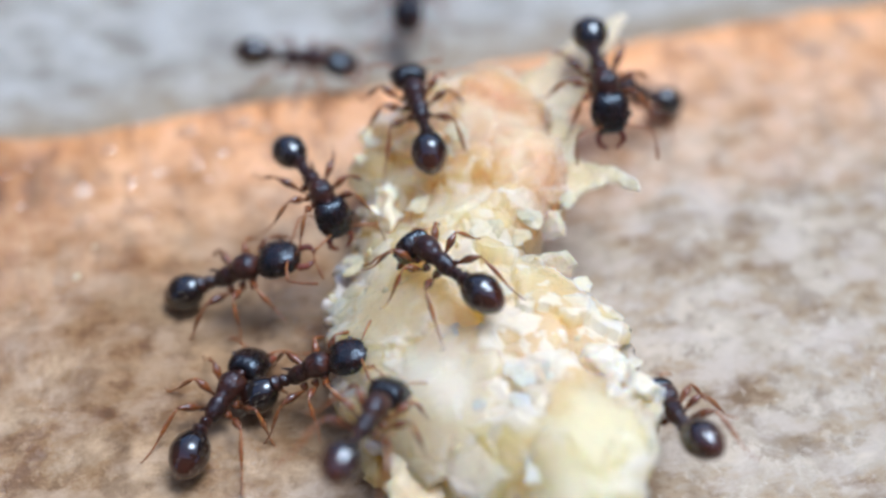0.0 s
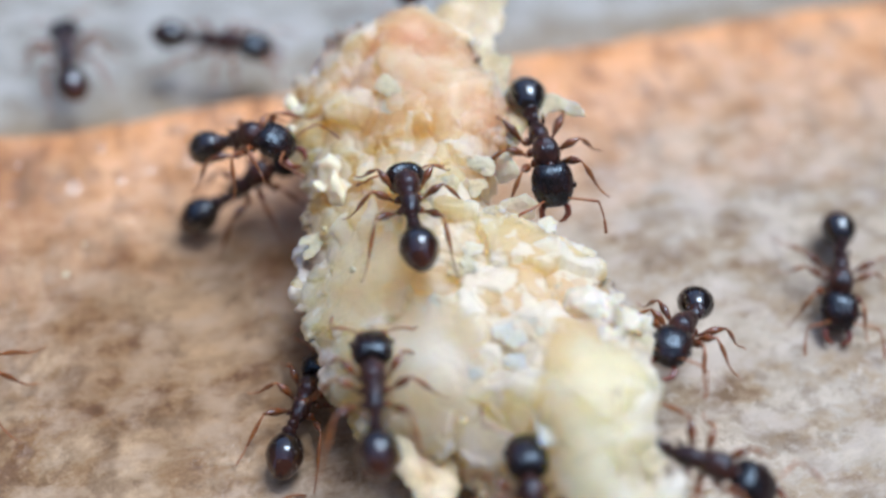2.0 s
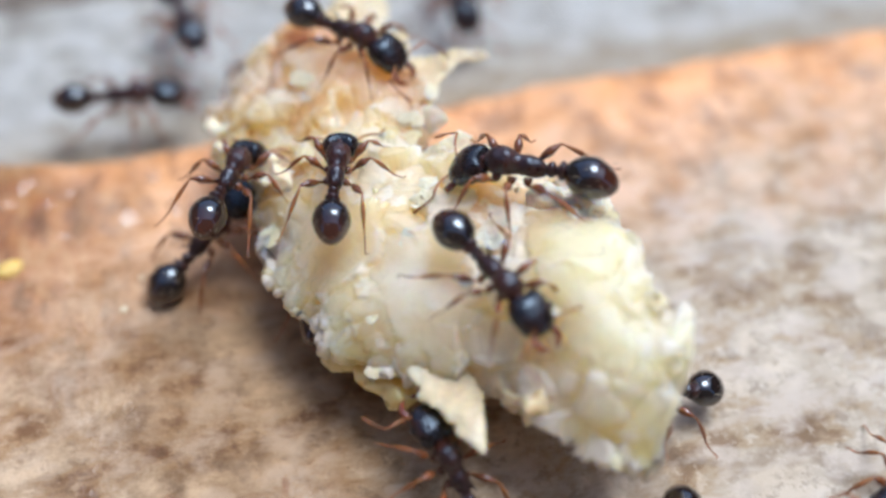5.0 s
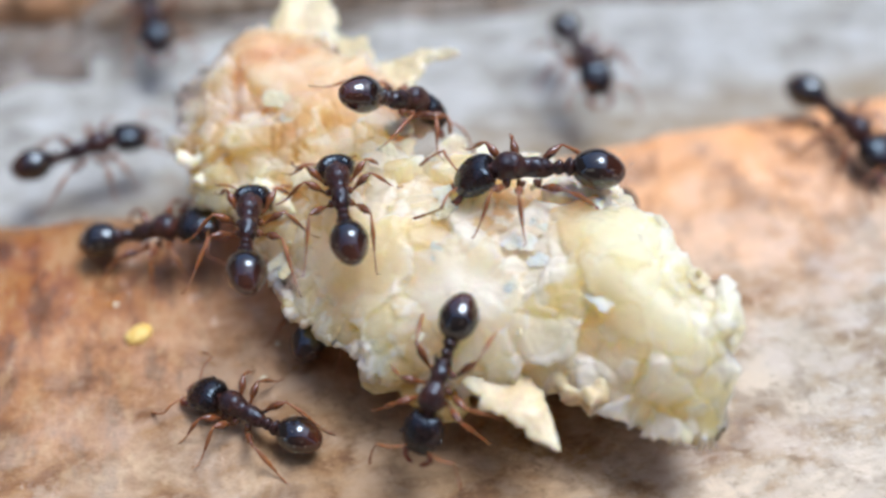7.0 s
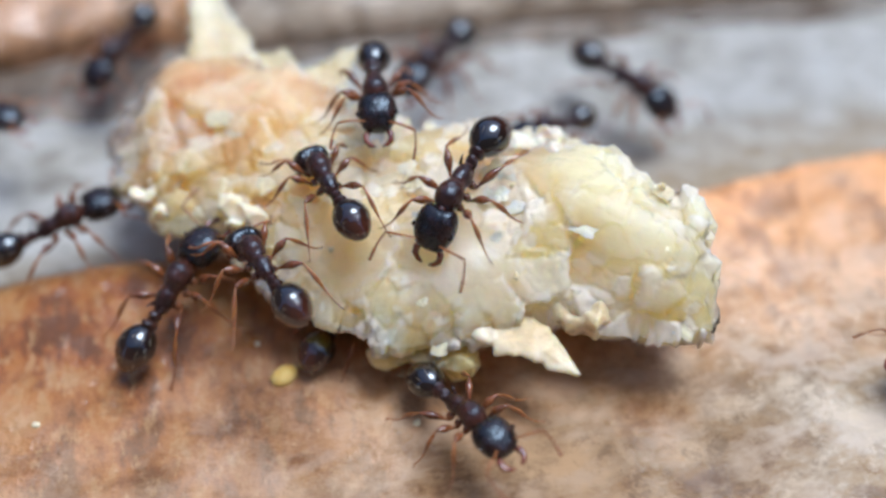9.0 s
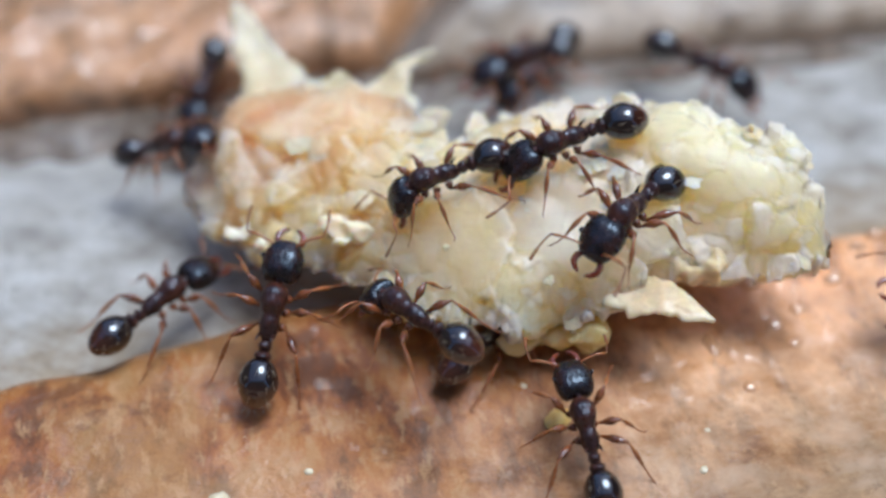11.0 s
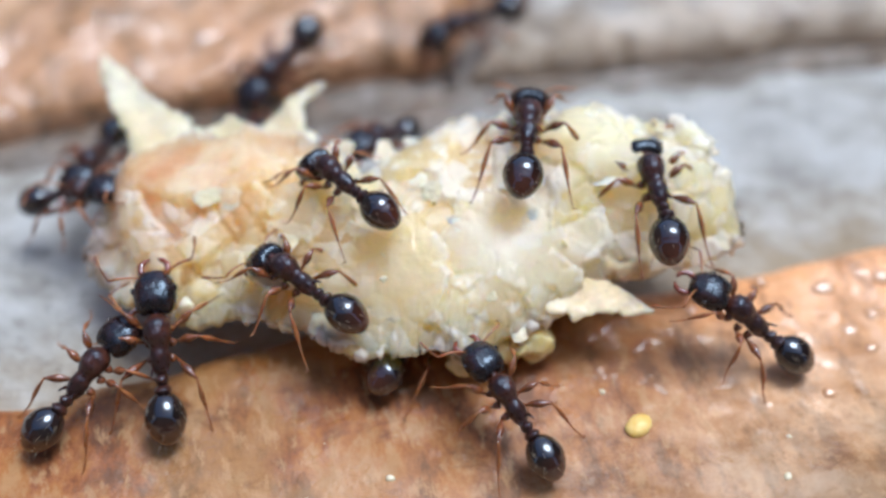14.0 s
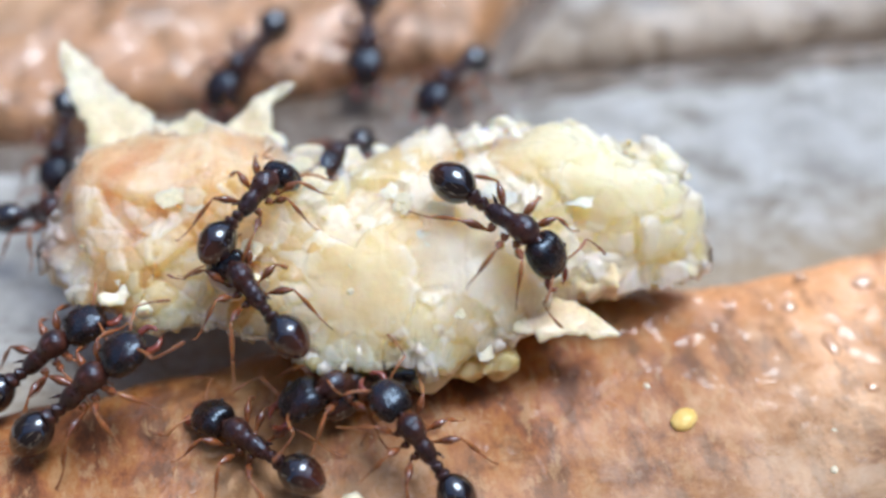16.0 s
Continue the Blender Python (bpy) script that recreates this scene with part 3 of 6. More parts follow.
def crumb_under(u, v):
    """The underside: thin at the rim, deeper in the middle, arched under the near left half."""
    lo, hi, top = station(u)
    s = min(1.0, abs((2 * v - lo - hi) / (hi - lo)))
    near = 1.15 if v < (lo + hi) / 2 else 1.5
    return 0.15 + near * 0.80 * s ** 2 + 0.45 * math.exp(-((u + 3.0) / 1.5) ** 2) * (1 - s ** 4) + 0.05 * math.exp(-((u - 4.6) / 0.9) ** 2)


def chunk(rng, centre, size, flat=0.75):
    """An angular lump: the hull of a few random points."""
    bm = bmesh.new()
    for _ in range(12):
        d = Vector((rng.gauss(0, 1), rng.gauss(0, 1), rng.gauss(0, 1))).normalized()
        bm.verts.new(Vector(centre) + Vector((d.x * size, d.y * size * rng.uniform(0.7, 1), d.z * size * flat)) * rng.uniform(0.8, 1.1))
    bmesh.ops.convex_hull(bm, input=bm.verts)
    bmesh.ops.delete(bm, geom=[v for v in bm.verts if not v.link_faces], context="VERTS")
    bmesh.ops.recalc_face_normals(bm, faces=bm.faces)
    bm.verts.index_update()
    out = [tuple(v.co) for v in bm.verts], [tuple(v.index for v in f.verts) for f in bm.faces]
    bm.free()
    return out


def melted(name, pieces, voxel, mat, ripple=0.0, seed=0.0, relax=2):
    """Lumps melted into one skin."""
    me = mesh_of(name, *joined(*pieces), mat)
    ob = new(name, me)
    mod = ob.modifiers.new("melt", "REMESH")
    mod.mode, mod.voxel_size, mod.use_smooth_shade = "VOXEL", voxel * MM, True
    if relax:
        sm = ob.modifiers.new("relax", "SMOOTH")
        sm.factor, sm.iterations = 0.5, relax
    done = bpy.data.meshes.new_from_object(ob.evaluated_get(bpy.context.evaluated_depsgraph_get()))
    bpy.data.objects.remove(ob)
    bpy.data.meshes.remove(me)
    done.name = name
    if ripple:
        done.calc_loop_triangles()
        normals = [v.normal.copy() for v in done.vertices]
        for v, n in zip(done.vertices, normals):
            p = v.co / MM
            k = noise.noise(p * 1.5 + Vector((seed, 0, 0))) + 0.7 * noise.noise(p * 3.4) + 0.45 * noise.noise(p * 7.5)
            v.co += n * (ripple * k * MM)
    if not done.materials:
        done.materials.append(mat)
    done.shade_smooth()
    return done


# smooth waxy swellings of the skin: place, radii, lift
SMOOTH_LOBES = (((-0.7, -1.3), (1.05, 0.8), 0.16), ((1.15, -0.95), (1.15, 0.75), 0.20), ((3.5, 0.3), (0.85, 0.55), 0.16), ((2.3, 1.1), (0.8, 0.6), 0.10), ((-4.2, 1.35), (1.7, 0.9), 0.08))


def ease(x, a, b):
    x = min(1.0, max(0.0, (x - a) / (b - a)))
    return x * x * (3 - 2 * x)


def chance(p, k):
    """A number from 0 to 1 that belongs to a shard."""
    s = math.sin(p.x * 12.9898 + p.y * 78.233 + p.z * 37.719 + k * 4.581) * 43758.5453
    return s - math.floor(s)


def shards(p, size, slide):
    """The shard at p: its height, how far p lies from its border, and its own chance number."""
    q = p / size
    d, pts = noise.voronoi(q + Vector((slide, 0, 0)))
    c = pts[0]
    off = q + Vector((slide, 0, 0)) - c
    tilt = (chance(c, 1) - 0.5) * off.x + (chance(c, 2) - 0.5) * off.y
    return (chance(c, 3) - 0.5) + 1.3 * tilt, d[1] - d[0], chance(c, 4)


def torn_skin(me):
    """Give the body its torn skin of broken shards: wide plates, crumbs on the left half, soft swells; dry white shards are marked."""
    dry_marks, own = [], []
    normals = [v.normal.copy() for v in me.vertices]
    for v, n in zip(me.vertices, normals):
        p = v.co / MM
        soft = max((1.0 - ease(math.hypot((p.x - c[0]) / r[0], (p.y - c[1]) / r[1]), 0.65, 1.1) for c, r, _ in SMOOTH_LOBES))
        soft = max(soft, 0.2 * ease(p.x, 2.6, 3.4) * (1 - ease(p.x, 4.4, 5.0)))
        left = ease(-p.x, 0.6, 2.2)
        heart = math.exp(-((p.x - 1.0) / 1.3) ** 2 - ((p.y - 0.2) / 0.7) ** 2)
        w = p + 0.10 * noise.noise_vector(p * 2.1) + 0.035 * noise.noise_vector(p * 6.5)
        h1, e1, c1 = shards(w, 0.95, 3.7)
        h2, e2, c2 = shards(w, 0.42, 9.1)
        h3, e3, c3 = shards(w, 0.20, 1.3)
        swell = 0.18 * noise.noise(p * 0.85) + 0.07 * noise.noise(p * 1.9 + Vector((7, 0, 0)))
        wide = (0.24 * h1 - 0.03 * (1 - ease(e1, 0.0, 0.16))) * (1 - 0.85 * soft)
        crumbs = (0.12 * h2 - 0.03 * (1 - ease(e2, 0.0, 0.22))) * (1 - 0.9 * soft) * (0.55 + 0.2 * left + 0.15 * heart + 0.3 * ease(p.x, 2.4, 3.2))
        bits = (0.040 * h3 - 0.01 * (1 - ease(e3, 0.0, 0.25))) * (1 - 0.95 * soft) * (0.30 + 0.2 * left * ease(c2, 0.3, 0.5) + 0.3 * heart)
        v.co += n * ((swell + wide + crumbs + bits + 0.008 * noise.noise(p * 9)) * MM)
        white = max(ease(c2, 0.80, 0.82) * (0.35 + 0.65 * ease(c3, 0.3, 0.5)), ease(c3, 0.86, 0.88) * 0.8, 0.9 * ease(c2 + 0.45 * heart, 0.80, 0.82) * ease(heart, 0.2, 0.4), 0.55 * ease(c1, 0.82, 0.84))
        dry_marks.append(white * (1 - 0.9 * soft) * (1 - 0.7 * left))
        own.append((0.55 * c2 + 0.45 * c1) * (1 - soft) + 0.5 * soft)
    for name, values in (("dry", dry_marks), ("shard", own)):
        me.attributes.new(name, "FLOAT", "POINT").data.foreach_set("value", values)
    me.shade_smooth()


def crumb_body():
    """One closed skin swept along the stations, with ragged rims, then torn."""
    nu, na = 400, 140
    u0, u1 = STATIONS[0][0] - 0.12, STATIONS[-1][0] + 0.12
    verts, faces = [], []
    for i in range(nu + 1):
        u = u0 + (u1 - u0) * i / nu
        lo, hi, top = station(u)
        frays = []
        for k in (0.3, 40.7):
            bite = (chance(noise.voronoi(Vector((u * 2.2, k, 0)))[1][0], k) - 0.5) * 0.16 + (chance(noise.voronoi(Vector((u * 5.2, k, 5)))[1][0], k) - 0.5) * 0.10
            frays.append(0.05 + bite + 0.10 * noise.noise(Vector((u * 1.1, k, 0))) + 0.04 * noise.noise(Vector((u * 6.5, k, 6))))
        wide = min(1.0, 0.3 + 14.0 * min(i, nu - i) / nu)
        mid, half = (lo + hi) / 2, (hi - lo) / 2 * wide
        for k in range(2 * na):
            f = (k if k <= na else 2 * na - k) / na
            s = -math.cos(math.pi * f)
            s = 0.6 * s + 0.4 * (2 * f - 1)
            v = mid + half * s * 0.995
            z = crumb_top(u, v) if k <= na else crumb_under(u, v)
            if 0 < k < na:
                for (cu, cv), (ru, rv), lift in SMOOTH_LOBES:
                    z += 0.8 * lift * math.exp(-((u - cu) / ru) ** 2 - ((v - cv) / rv) ** 2)
            v += s ** 10 * (-frays[0] if s < 0 else frays[1])
            z = 1.3 + (z - 1.3) * math.sqrt(min(1.0, 0.03 + 14.0 * min(i, nu - i) / nu))
            verts.append((u, v, z))
    n = 2 * na
    for i in range(nu):
        for k in range(n):
            faces.append((i * n + k, (i + 1) * n + k, (i + 1) * n + (k + 1) % n, i * n + (k + 1) % n))
    faces.append(tuple(range(n)))
    faces.append(tuple(range(nu * n + n - 1, nu * n - 1, -1)))
    me = mesh_of("body", verts, faces, CAKE)
    torn_skin(me)
    return me


def lobe(rng, centre, size, turn, n, mat, name, relax=8):
    """A waxy lobe made of a few lumps."""
    pieces = []
    c, s = math.cos(radians(turn)), math.sin(radians(turn))
    for k in range(n):
        a, b = rng.uniform(-1, 1) * size[0] * 0.75, rng.uniform(-1, 1) * size[1] * 0.7
        r = rng.uniform(0.45, 0.8) * size[1]
        at = (centre[0] + a * c - b * s, centre[1] + a * s + b * c, centre[2] + rng.uniform(-0.1, 0.1))
        pieces.append(chunk(rng, at, r, size[2] / size[1]))
    return melted(name, pieces, 0.05, mat, 0.03, centre[0], relax)


def plate_shape(rng, size, thick):
    """A broken plate: an angular outline, slightly domed, with thickness."""
    n = 14
    corners = sorted(rng.uniform(0, 2 * math.pi) for _ in range(6))
    out = []
    for i in range(n):
        a = 2 * math.pi * i / n
        near = min(abs((a - c + math.pi) % (2 * math.pi) - math.pi) for c in corners)
        r = size * (1.05 - 0.34 * min(1.0, near / 0.6) + rng.uniform(-0.10, 0.10))
        out.append((r * math.cos(a), r * math.sin(a) * 0.78))
    verts = [(0, 0, thick * 0.9)]
    verts += [(x * 0.6, y * 0.6, thick * (0.85 + rng.uniform(-0.25, 0.25))) for x, y in out]
    verts += [(x, y, thick * rng.uniform(0.2, 0.6)) for x, y in out]
    verts += [(x * 0.94, y * 0.94, -thick * 0.6) for x, y in out]
    verts.append((0, 0, -thick))
    faces = [(0, 1 + i, 1 + (i + 1) % n) for i in range(n)]
    for ring in (0, 1):
        a, b = 1 + ring * n, 1 + (ring + 1) * n
        faces += [(a + i, b + i, b + (i + 1) % n, a + (i + 1) % n) for i in range(n)]
    faces += [(len(verts) - 1, 1 + 2 * n + (i + 1) % n, 1 + 2 * n + i) for i in range(n)]
    return verts, faces


def shred(seed, mat, name, length, profile, thick, curl):
    """A thin torn sheet from its root along +x: profile rows are the part of the way, its left and its right edge; frayed, wavy and bent upward."""
    nx, ny = 44, 15
    cols = list(zip(*profile))
    verts = []
    for side in (1, -1):
        for i in range(nx + 1):
            f = i / nx
            fray = [1 + 0.30 * noise.noise(Vector((f * length * 2.6, seed, k))) + 0.22 * noise.noise(Vector((f * length * 7, seed, k + 3))) for k in (0, 20)]
            a, b = float(np.interp(f, cols[0], cols[1])), float(np.interp(f, cols[0], cols[2]))
            mid, half = (a + b) / 2, (a - b) / 2
            for j in range(ny + 1):
                g = j / ny * 2 - 1
                y = mid + half * g * (fray[0] if g > 0 else fray[1])
                body = thick * (1 - 0.55 * f) * math.sqrt(max(0.03, 1 - g * g))
                z = curl * f * f * length + side * 0.5 * body + 0.10 * noise.noise(Vector((f * length * 1.4, y * 2.2, seed))) + 0.03 * noise.noise(Vector((f * length * 4.5, y * 5.0, seed)))
                verts.append((f * length + 0.05 * noise.noise(Vector((f * 9, g * 3, seed))), y, z))
    m = (nx + 1) * (ny + 1)
    faces = []
    for i in range(nx):
        for j in range(ny):
            a = i * (ny + 1) + j
            q = (a, a + ny + 1, a + ny + 2, a + 1)
            faces.append(q)
            faces.append(tuple(m + k for k in q[::-1]))
    rim = [i * (ny + 1) for i in range(nx + 1)] + [nx * (ny + 1) + j for j in range(1, ny + 1)] + [i * (ny + 1) + ny for i in range(nx - 1, -1, -1)] + [j for j in range(ny - 1, 0, -1)]
    for k in range(len(rim)):
        a, b = rim[k], rim[(k + 1) % len(rim)]
        faces.append((a, m + a, m + b, b))
    return mesh_of(name, verts, faces, mat)


def build_crumb():
    rng = random.Random(11)
    crumb = tagged(new("cake_crumb"), "cream yellow cake crumb with an orange crust corner, dragged by ants", "crumb")
    part("body", crumb_body(), crumb, "moist translucent cream cake with orange crust")
    lobes = (("lobe", (0.9, -1.8, 0.68), (1.1, 0.6, 0.5), 8, 26, GOLD, "yellow translucent lobe underneath", 14),
             ("lobe", (3.2, -0.65, 1.3), (0.8, 0.4, 0.42), -10, 12, WAX, "pale waxy lobe", 8),
             ("lobe", (-4.5, -1.15, 1.4), (0.6, 0.36, 0.3), -20, 9, CRISP, "white lump on the near rim", 3),
             ("lobe", (1.79, 1.81, 2.35), (0.72, 0.55, 0.52), 10, 9, FLAKE, "white angular knob on the far rim", 1),
             ("lobe", (-2.7, -1.25, 1.75), (0.56, 0.42, 0.36), 20, 8, CRISP, "white broken lump on the near rim", 1))
    for name, c, size, turn, n, mat, label, relax in lobes:
        part(name, lobe(rng, c, size, turn, n, mat, name, relax), crumb, label)
    # the long spike, the torn hook and the tongue
    part("spike", shred(2.0, WAX, "spike", 2.9, ((0, 0.4, -1.2), (0.2, 0.36, -1.0), (0.38, 0.36, -0.72), (0.52, 0.36, -0.48), (0.7, 0.34, -0.32), (0.84, 0.30, -0.2), (0.92, 0.24, -0.06), (1, 0.12, 0.02)), 0.10, 0.10), crumb, "long pale torn spike", mm(-5.05, 1.75, 1.85, 0, -8, 116))
    part("frill", shred(14.0, WAX, "frill", 0.95, ((0, 0.9, -0.8), (0.4, 0.75, -0.7), (0.7, 0.45, -0.5), (0.85, 0.3, -0.1), (1, 0.2, 0.05)), 0.09, 0.15), crumb, "pale frayed skin along the crust", mm(-3.75, 1.75, 1.95, 0, -6, 84))
    part("hook", shred(5.0, WAX, "hook", 1.55, ((0, 1.0, -0.6), (0.25, 0.8, -0.4), (0.5, 0.5, -0.26), (0.68, 0.24, -0.2), (0.8, 0.1, -0.3), (0.9, -0.05, -0.55), (1, -0.3, -0.68)), 0.10, 0.12), crumb, "pale torn hook", mm(-2.65, 1.75, 1.9, 0, -10, 88))
    part("tongue", shred(9.0, WAX, "tongue", 1.8, ((0, 0.5, -0.45), (0.3, 0.48, -0.4), (0.6, 0.36, -0.28), (0.8, 0.22, -0.2), (0.93, 0.1, -0.12), (1, 0.02, -0.06)), 0.22, -0.02), crumb, "pale torn tongue at the near rim", mm(1.9, -1.42, 1.35, 0, 3, -13))
    # white plates standing at the notch, and a frill along the rim
    for at, turns, size, mat in (((-1.75, 1.6, 2.05), (48, -12, 20), 1.2, FLAKE), ((-0.85, 1.45, 2.08), (52, 8, 65), 1.1, FLAKE), ((-0.35, 1.75, 2.1), (20, 10, 140), 0.7, CRISP), ((-2.2, 2.0, 2.1), (30, 0, 80), 0.7, CRISP)):
        part("plate", mesh_of("plate", *plate_shape(random.Random(round(at[0] * 100)), 0.33, 0.05), mat, False), crumb, "upright white torn plate", mm(*at, *turns) @ Matrix.Diagonal((size, size, size, 1)))
    # broken plates and granules on top
    plates = [mesh_of("flake", *plate_shape(random.Random(40 + k), 0.36, 0.03), (CRISP, WAX, WAX, WAX)[k % 4], False) for k in range(16)]
    for k in range(38):
        if k < 8:
            u, v = rng.gauss(1.0, 0.75), rng.gauss(0.15, 0.4)
            s, deep = rng.uniform(0.35, 0.8), 0.02
        elif k < 22:
            u = rng.uniform(-6.0, 4.9)
            lo, hi, _ = station(u)
            v = rng.uniform(lo + 0.1, hi - 0.2)
            s, deep = rng.uniform(0.4, 1.1), 0.05
            if u < -3.2 and v > 0.9:
                continue
        else:
            u = rng.uniform(-2.0, 5.2)
            lo, hi, _ = station(u)
            v = hi - rng.uniform(0.05, 0.4) if k % 3 else lo + rng.uniform(0.0, 0.2)
            s, deep = rng.uniform(0.5, 0.9), -0.05
        part("flake", plates[(k % 4) * 4 if k < 8 else k % 16], crumb, "", mm(u, v, crumb_top(u, v) + deep, rng.uniform(4, 22), rng.uniform(-9, 9), 0) @ mm(0, 0, 0, 0, 0, rng.uniform(0, 360)) @ Matrix.Diagonal((s, s, s * rng.uniform(0.8, 1.6), 1)))
    granule_shapes = [mesh_of("granule", *chunk(random.Random(70 + k), (0, 0, 0), 0.12, 0.8), WAX, False) for k in range(6)]
    for k in range(22):
        u = rng.uniform(-6.0, 4.7) if k % 3 else rng.gauss(0.8, 1.0)
        lo, hi, _ = station(u)
        v = rng.uniform(lo + 0.1 * (hi - lo), hi - 0.1)
        s = rng.uniform(0.35, 1.0)
        part("granule", granule_shapes[k % 6], crumb, "", mm(u, v, crumb_top(u, v) + 0.06, rng.uniform(0, 360), rng.uniform(0, 90), 0) @ Matrix.Diagonal((s, s, s, 1)))
    return crumb


crumb = build_crumb()


# ---- the ants ----
def ant_head():
    def fn(th, ph):
        x, r = math.cos(ph), math.sin(ph)
        x = math.copysign(abs(x) ** 0.86, x)
        r = r ** 0.52
        cy, sz = math.cos(th), math.sin(th)
        y, z = r * math.copysign(abs(cy) ** 0.78, cy), r * math.copysign(abs(sz) ** 0.9, sz)
        wide = 0.385 * (1 - 0.16 * max(0, x) ** 1.6 - 0.05 * max(0, -x) ** 3)
        notch = 0.07 * max(0, -x) ** 3 * (1 - min(1, abs(y) * 1.6) ** 2)
        return (0.40 * x + notch, 0.95 * wide * y, 0.262 * z * (1 - 0.24 * max(0, x)) - 0.03 * max(0, x))
    return mesh_of("head", *ball(fn, 32, 24), HEAD_MAT)


def ant_gaster():
    def fn(th, ph):
        x, r = math.cos(ph), math.sin(ph)
        r = r ** 0.9
        taper = 1 - 0.20 * max(0, -x) ** 1.3 - 0.10 * max(0, x) ** 2
        ring = 1 - 0.025 * math.exp(-((x + 0.30) / 0.025) ** 2) - 0.02 * math.exp(-((x + 0.58) / 0.025) ** 2) - 0.02 * math.exp(-((x + 0.78) / 0.02) ** 2)
        return (0.46 * x, 0.362 * r * math.cos(th) * taper * ring, 0.335 * r * math.sin(th) * taper * ring - 0.03 * max(0, -x))
    return mesh_of("gaster", *ball(fn, 30, 40), GASTER_MAT)


def ant_setae(seed, n=24):
    rng = random.Random(seed)
    pieces = []
    for k in range(n):
        x = rng.uniform(-0.95, 0.6)
        a = rng.uniform(0.15, math.pi - 0.15)
        r = math.sqrt(max(0, 1 - x * x)) ** 0.9
        p = Vector((0.5 * x, 0.36 * r * math.cos(a), 0.32 * r * math.sin(a)))
        d = (Vector((-0.9, 0.6 * math.cos(a), 0.8 * math.sin(a)))).normalized() * rng.uniform(0.10, 0.17)
        pieces.append(tube([p, p + d * 0.5, p + d], [0.004, 0.0035, 0.0015], 3))
    return mesh_of("setae", *joined(*pieces), HAIR_MAT)


def ant_thorax():
    keys = ((0.56, 0.09, 0.10, 0.00), (0.51, 0.16, 0.16, 0.01), (0.43, 0.225, 0.22, 0.03), (0.32, 0.245, 0.25, 0.05), (0.20, 0.230, 0.245, 0.05), (0.08, 0.190, 0.215, 0.03),
            (0.00, 0.155, 0.180, 0.01), (-0.08, 0.160, 0.180, 0.01), (-0.18, 0.175, 0.19, 0.01), (-0.30, 0.165, 0.185, -0.01), (-0.41, 0.125, 0.145, -0.03), (-0.48, 0.08, 0.09, -0.05))
    body = lathe(keys, 22)
    spines = [tube([(-0.36, s * 0.12, 0.08), (-0.44, s * 0.135, 0.15), (-0.51, s * 0.14, 0.20)], [0.035, 0.022, 0.004], 6) for s in (1, -1)]
    neck = tube([(0.52, 0, 0.0), (0.60, 0, 0.0), (0.70, 0, 0.0)], [0.09, 0.075, 0.07], 10)
    return mesh_of("thorax", *joined(body, neck, *spines), THORAX_MAT)


def ant_node(name, r, h, length):
    keys = [(length * (0.5 - k / 8), r * (0.45 + 0.55 * math.sin(math.pi * (k + 0.6) / 9.2)), r * (0.4 + h * math.sin(math.pi * (k + 0.4) / 8.8) ** 2), 0.02 * math.sin(math.pi * k / 8)) for k in range(9)]
    return mesh_of(name, *lathe(keys, 14), THORAX_MAT)


def ant_mandible(s):
    path = [(0.0, 0.0, 0), (0.09, 0.06 * s, -0.01), (0.20, 0.06 * s, -0.03), (0.29, -0.02 * s, -0.05), (0.33, -0.11 * s, -0.06)]
    blade = tube(path, [0.055, 0.062, 0.058, 0.042, 0.008], 8)
    teeth = [tube([(0.25 + 0.02 * k, -0.03 * s * k, -0.05), (0.25 + 0.02 * k, -0.05 * s - 0.03 * s * k, -0.055)], [0.02, 0.003], 5) for k in range(3)]
    return mesh_of("mandible", *joined(blade, *teeth), RED_MAT)


def ant_antenna(s):
    scape = tube(along((0, 0, 0), (0.16, 0.56 * s, 0.05), 6, (0.03, 0.02 * s, 0.07)), [0.016, 0.016, 0.019, 0.022, 0.024, 0.026, 0.020], 7)
    start = Vector((0.16, 0.56 * s, 0.05))
    pieces = [scape]
    d = Vector((0.84, 0.30 * s, -0.30)).normalized()
    p, r = start, 0.024
    for k in range(11):
        ln = 0.042 if k < 8 else 0.075
        rr = 0.018 if k < 8 else 0.030
        q = p + d * ln
        pieces.append(tube([p, p.lerp(q, 0.25), p.lerp(q, 0.75), q], [rr * 0.7, rr, rr, rr * 0.72], 6))
        p = q
        d = (d + Vector((0.03, -0.03 * s, -0.02))).normalized()
    return mesh_of("antenna", *joined(*pieces), AMBER)


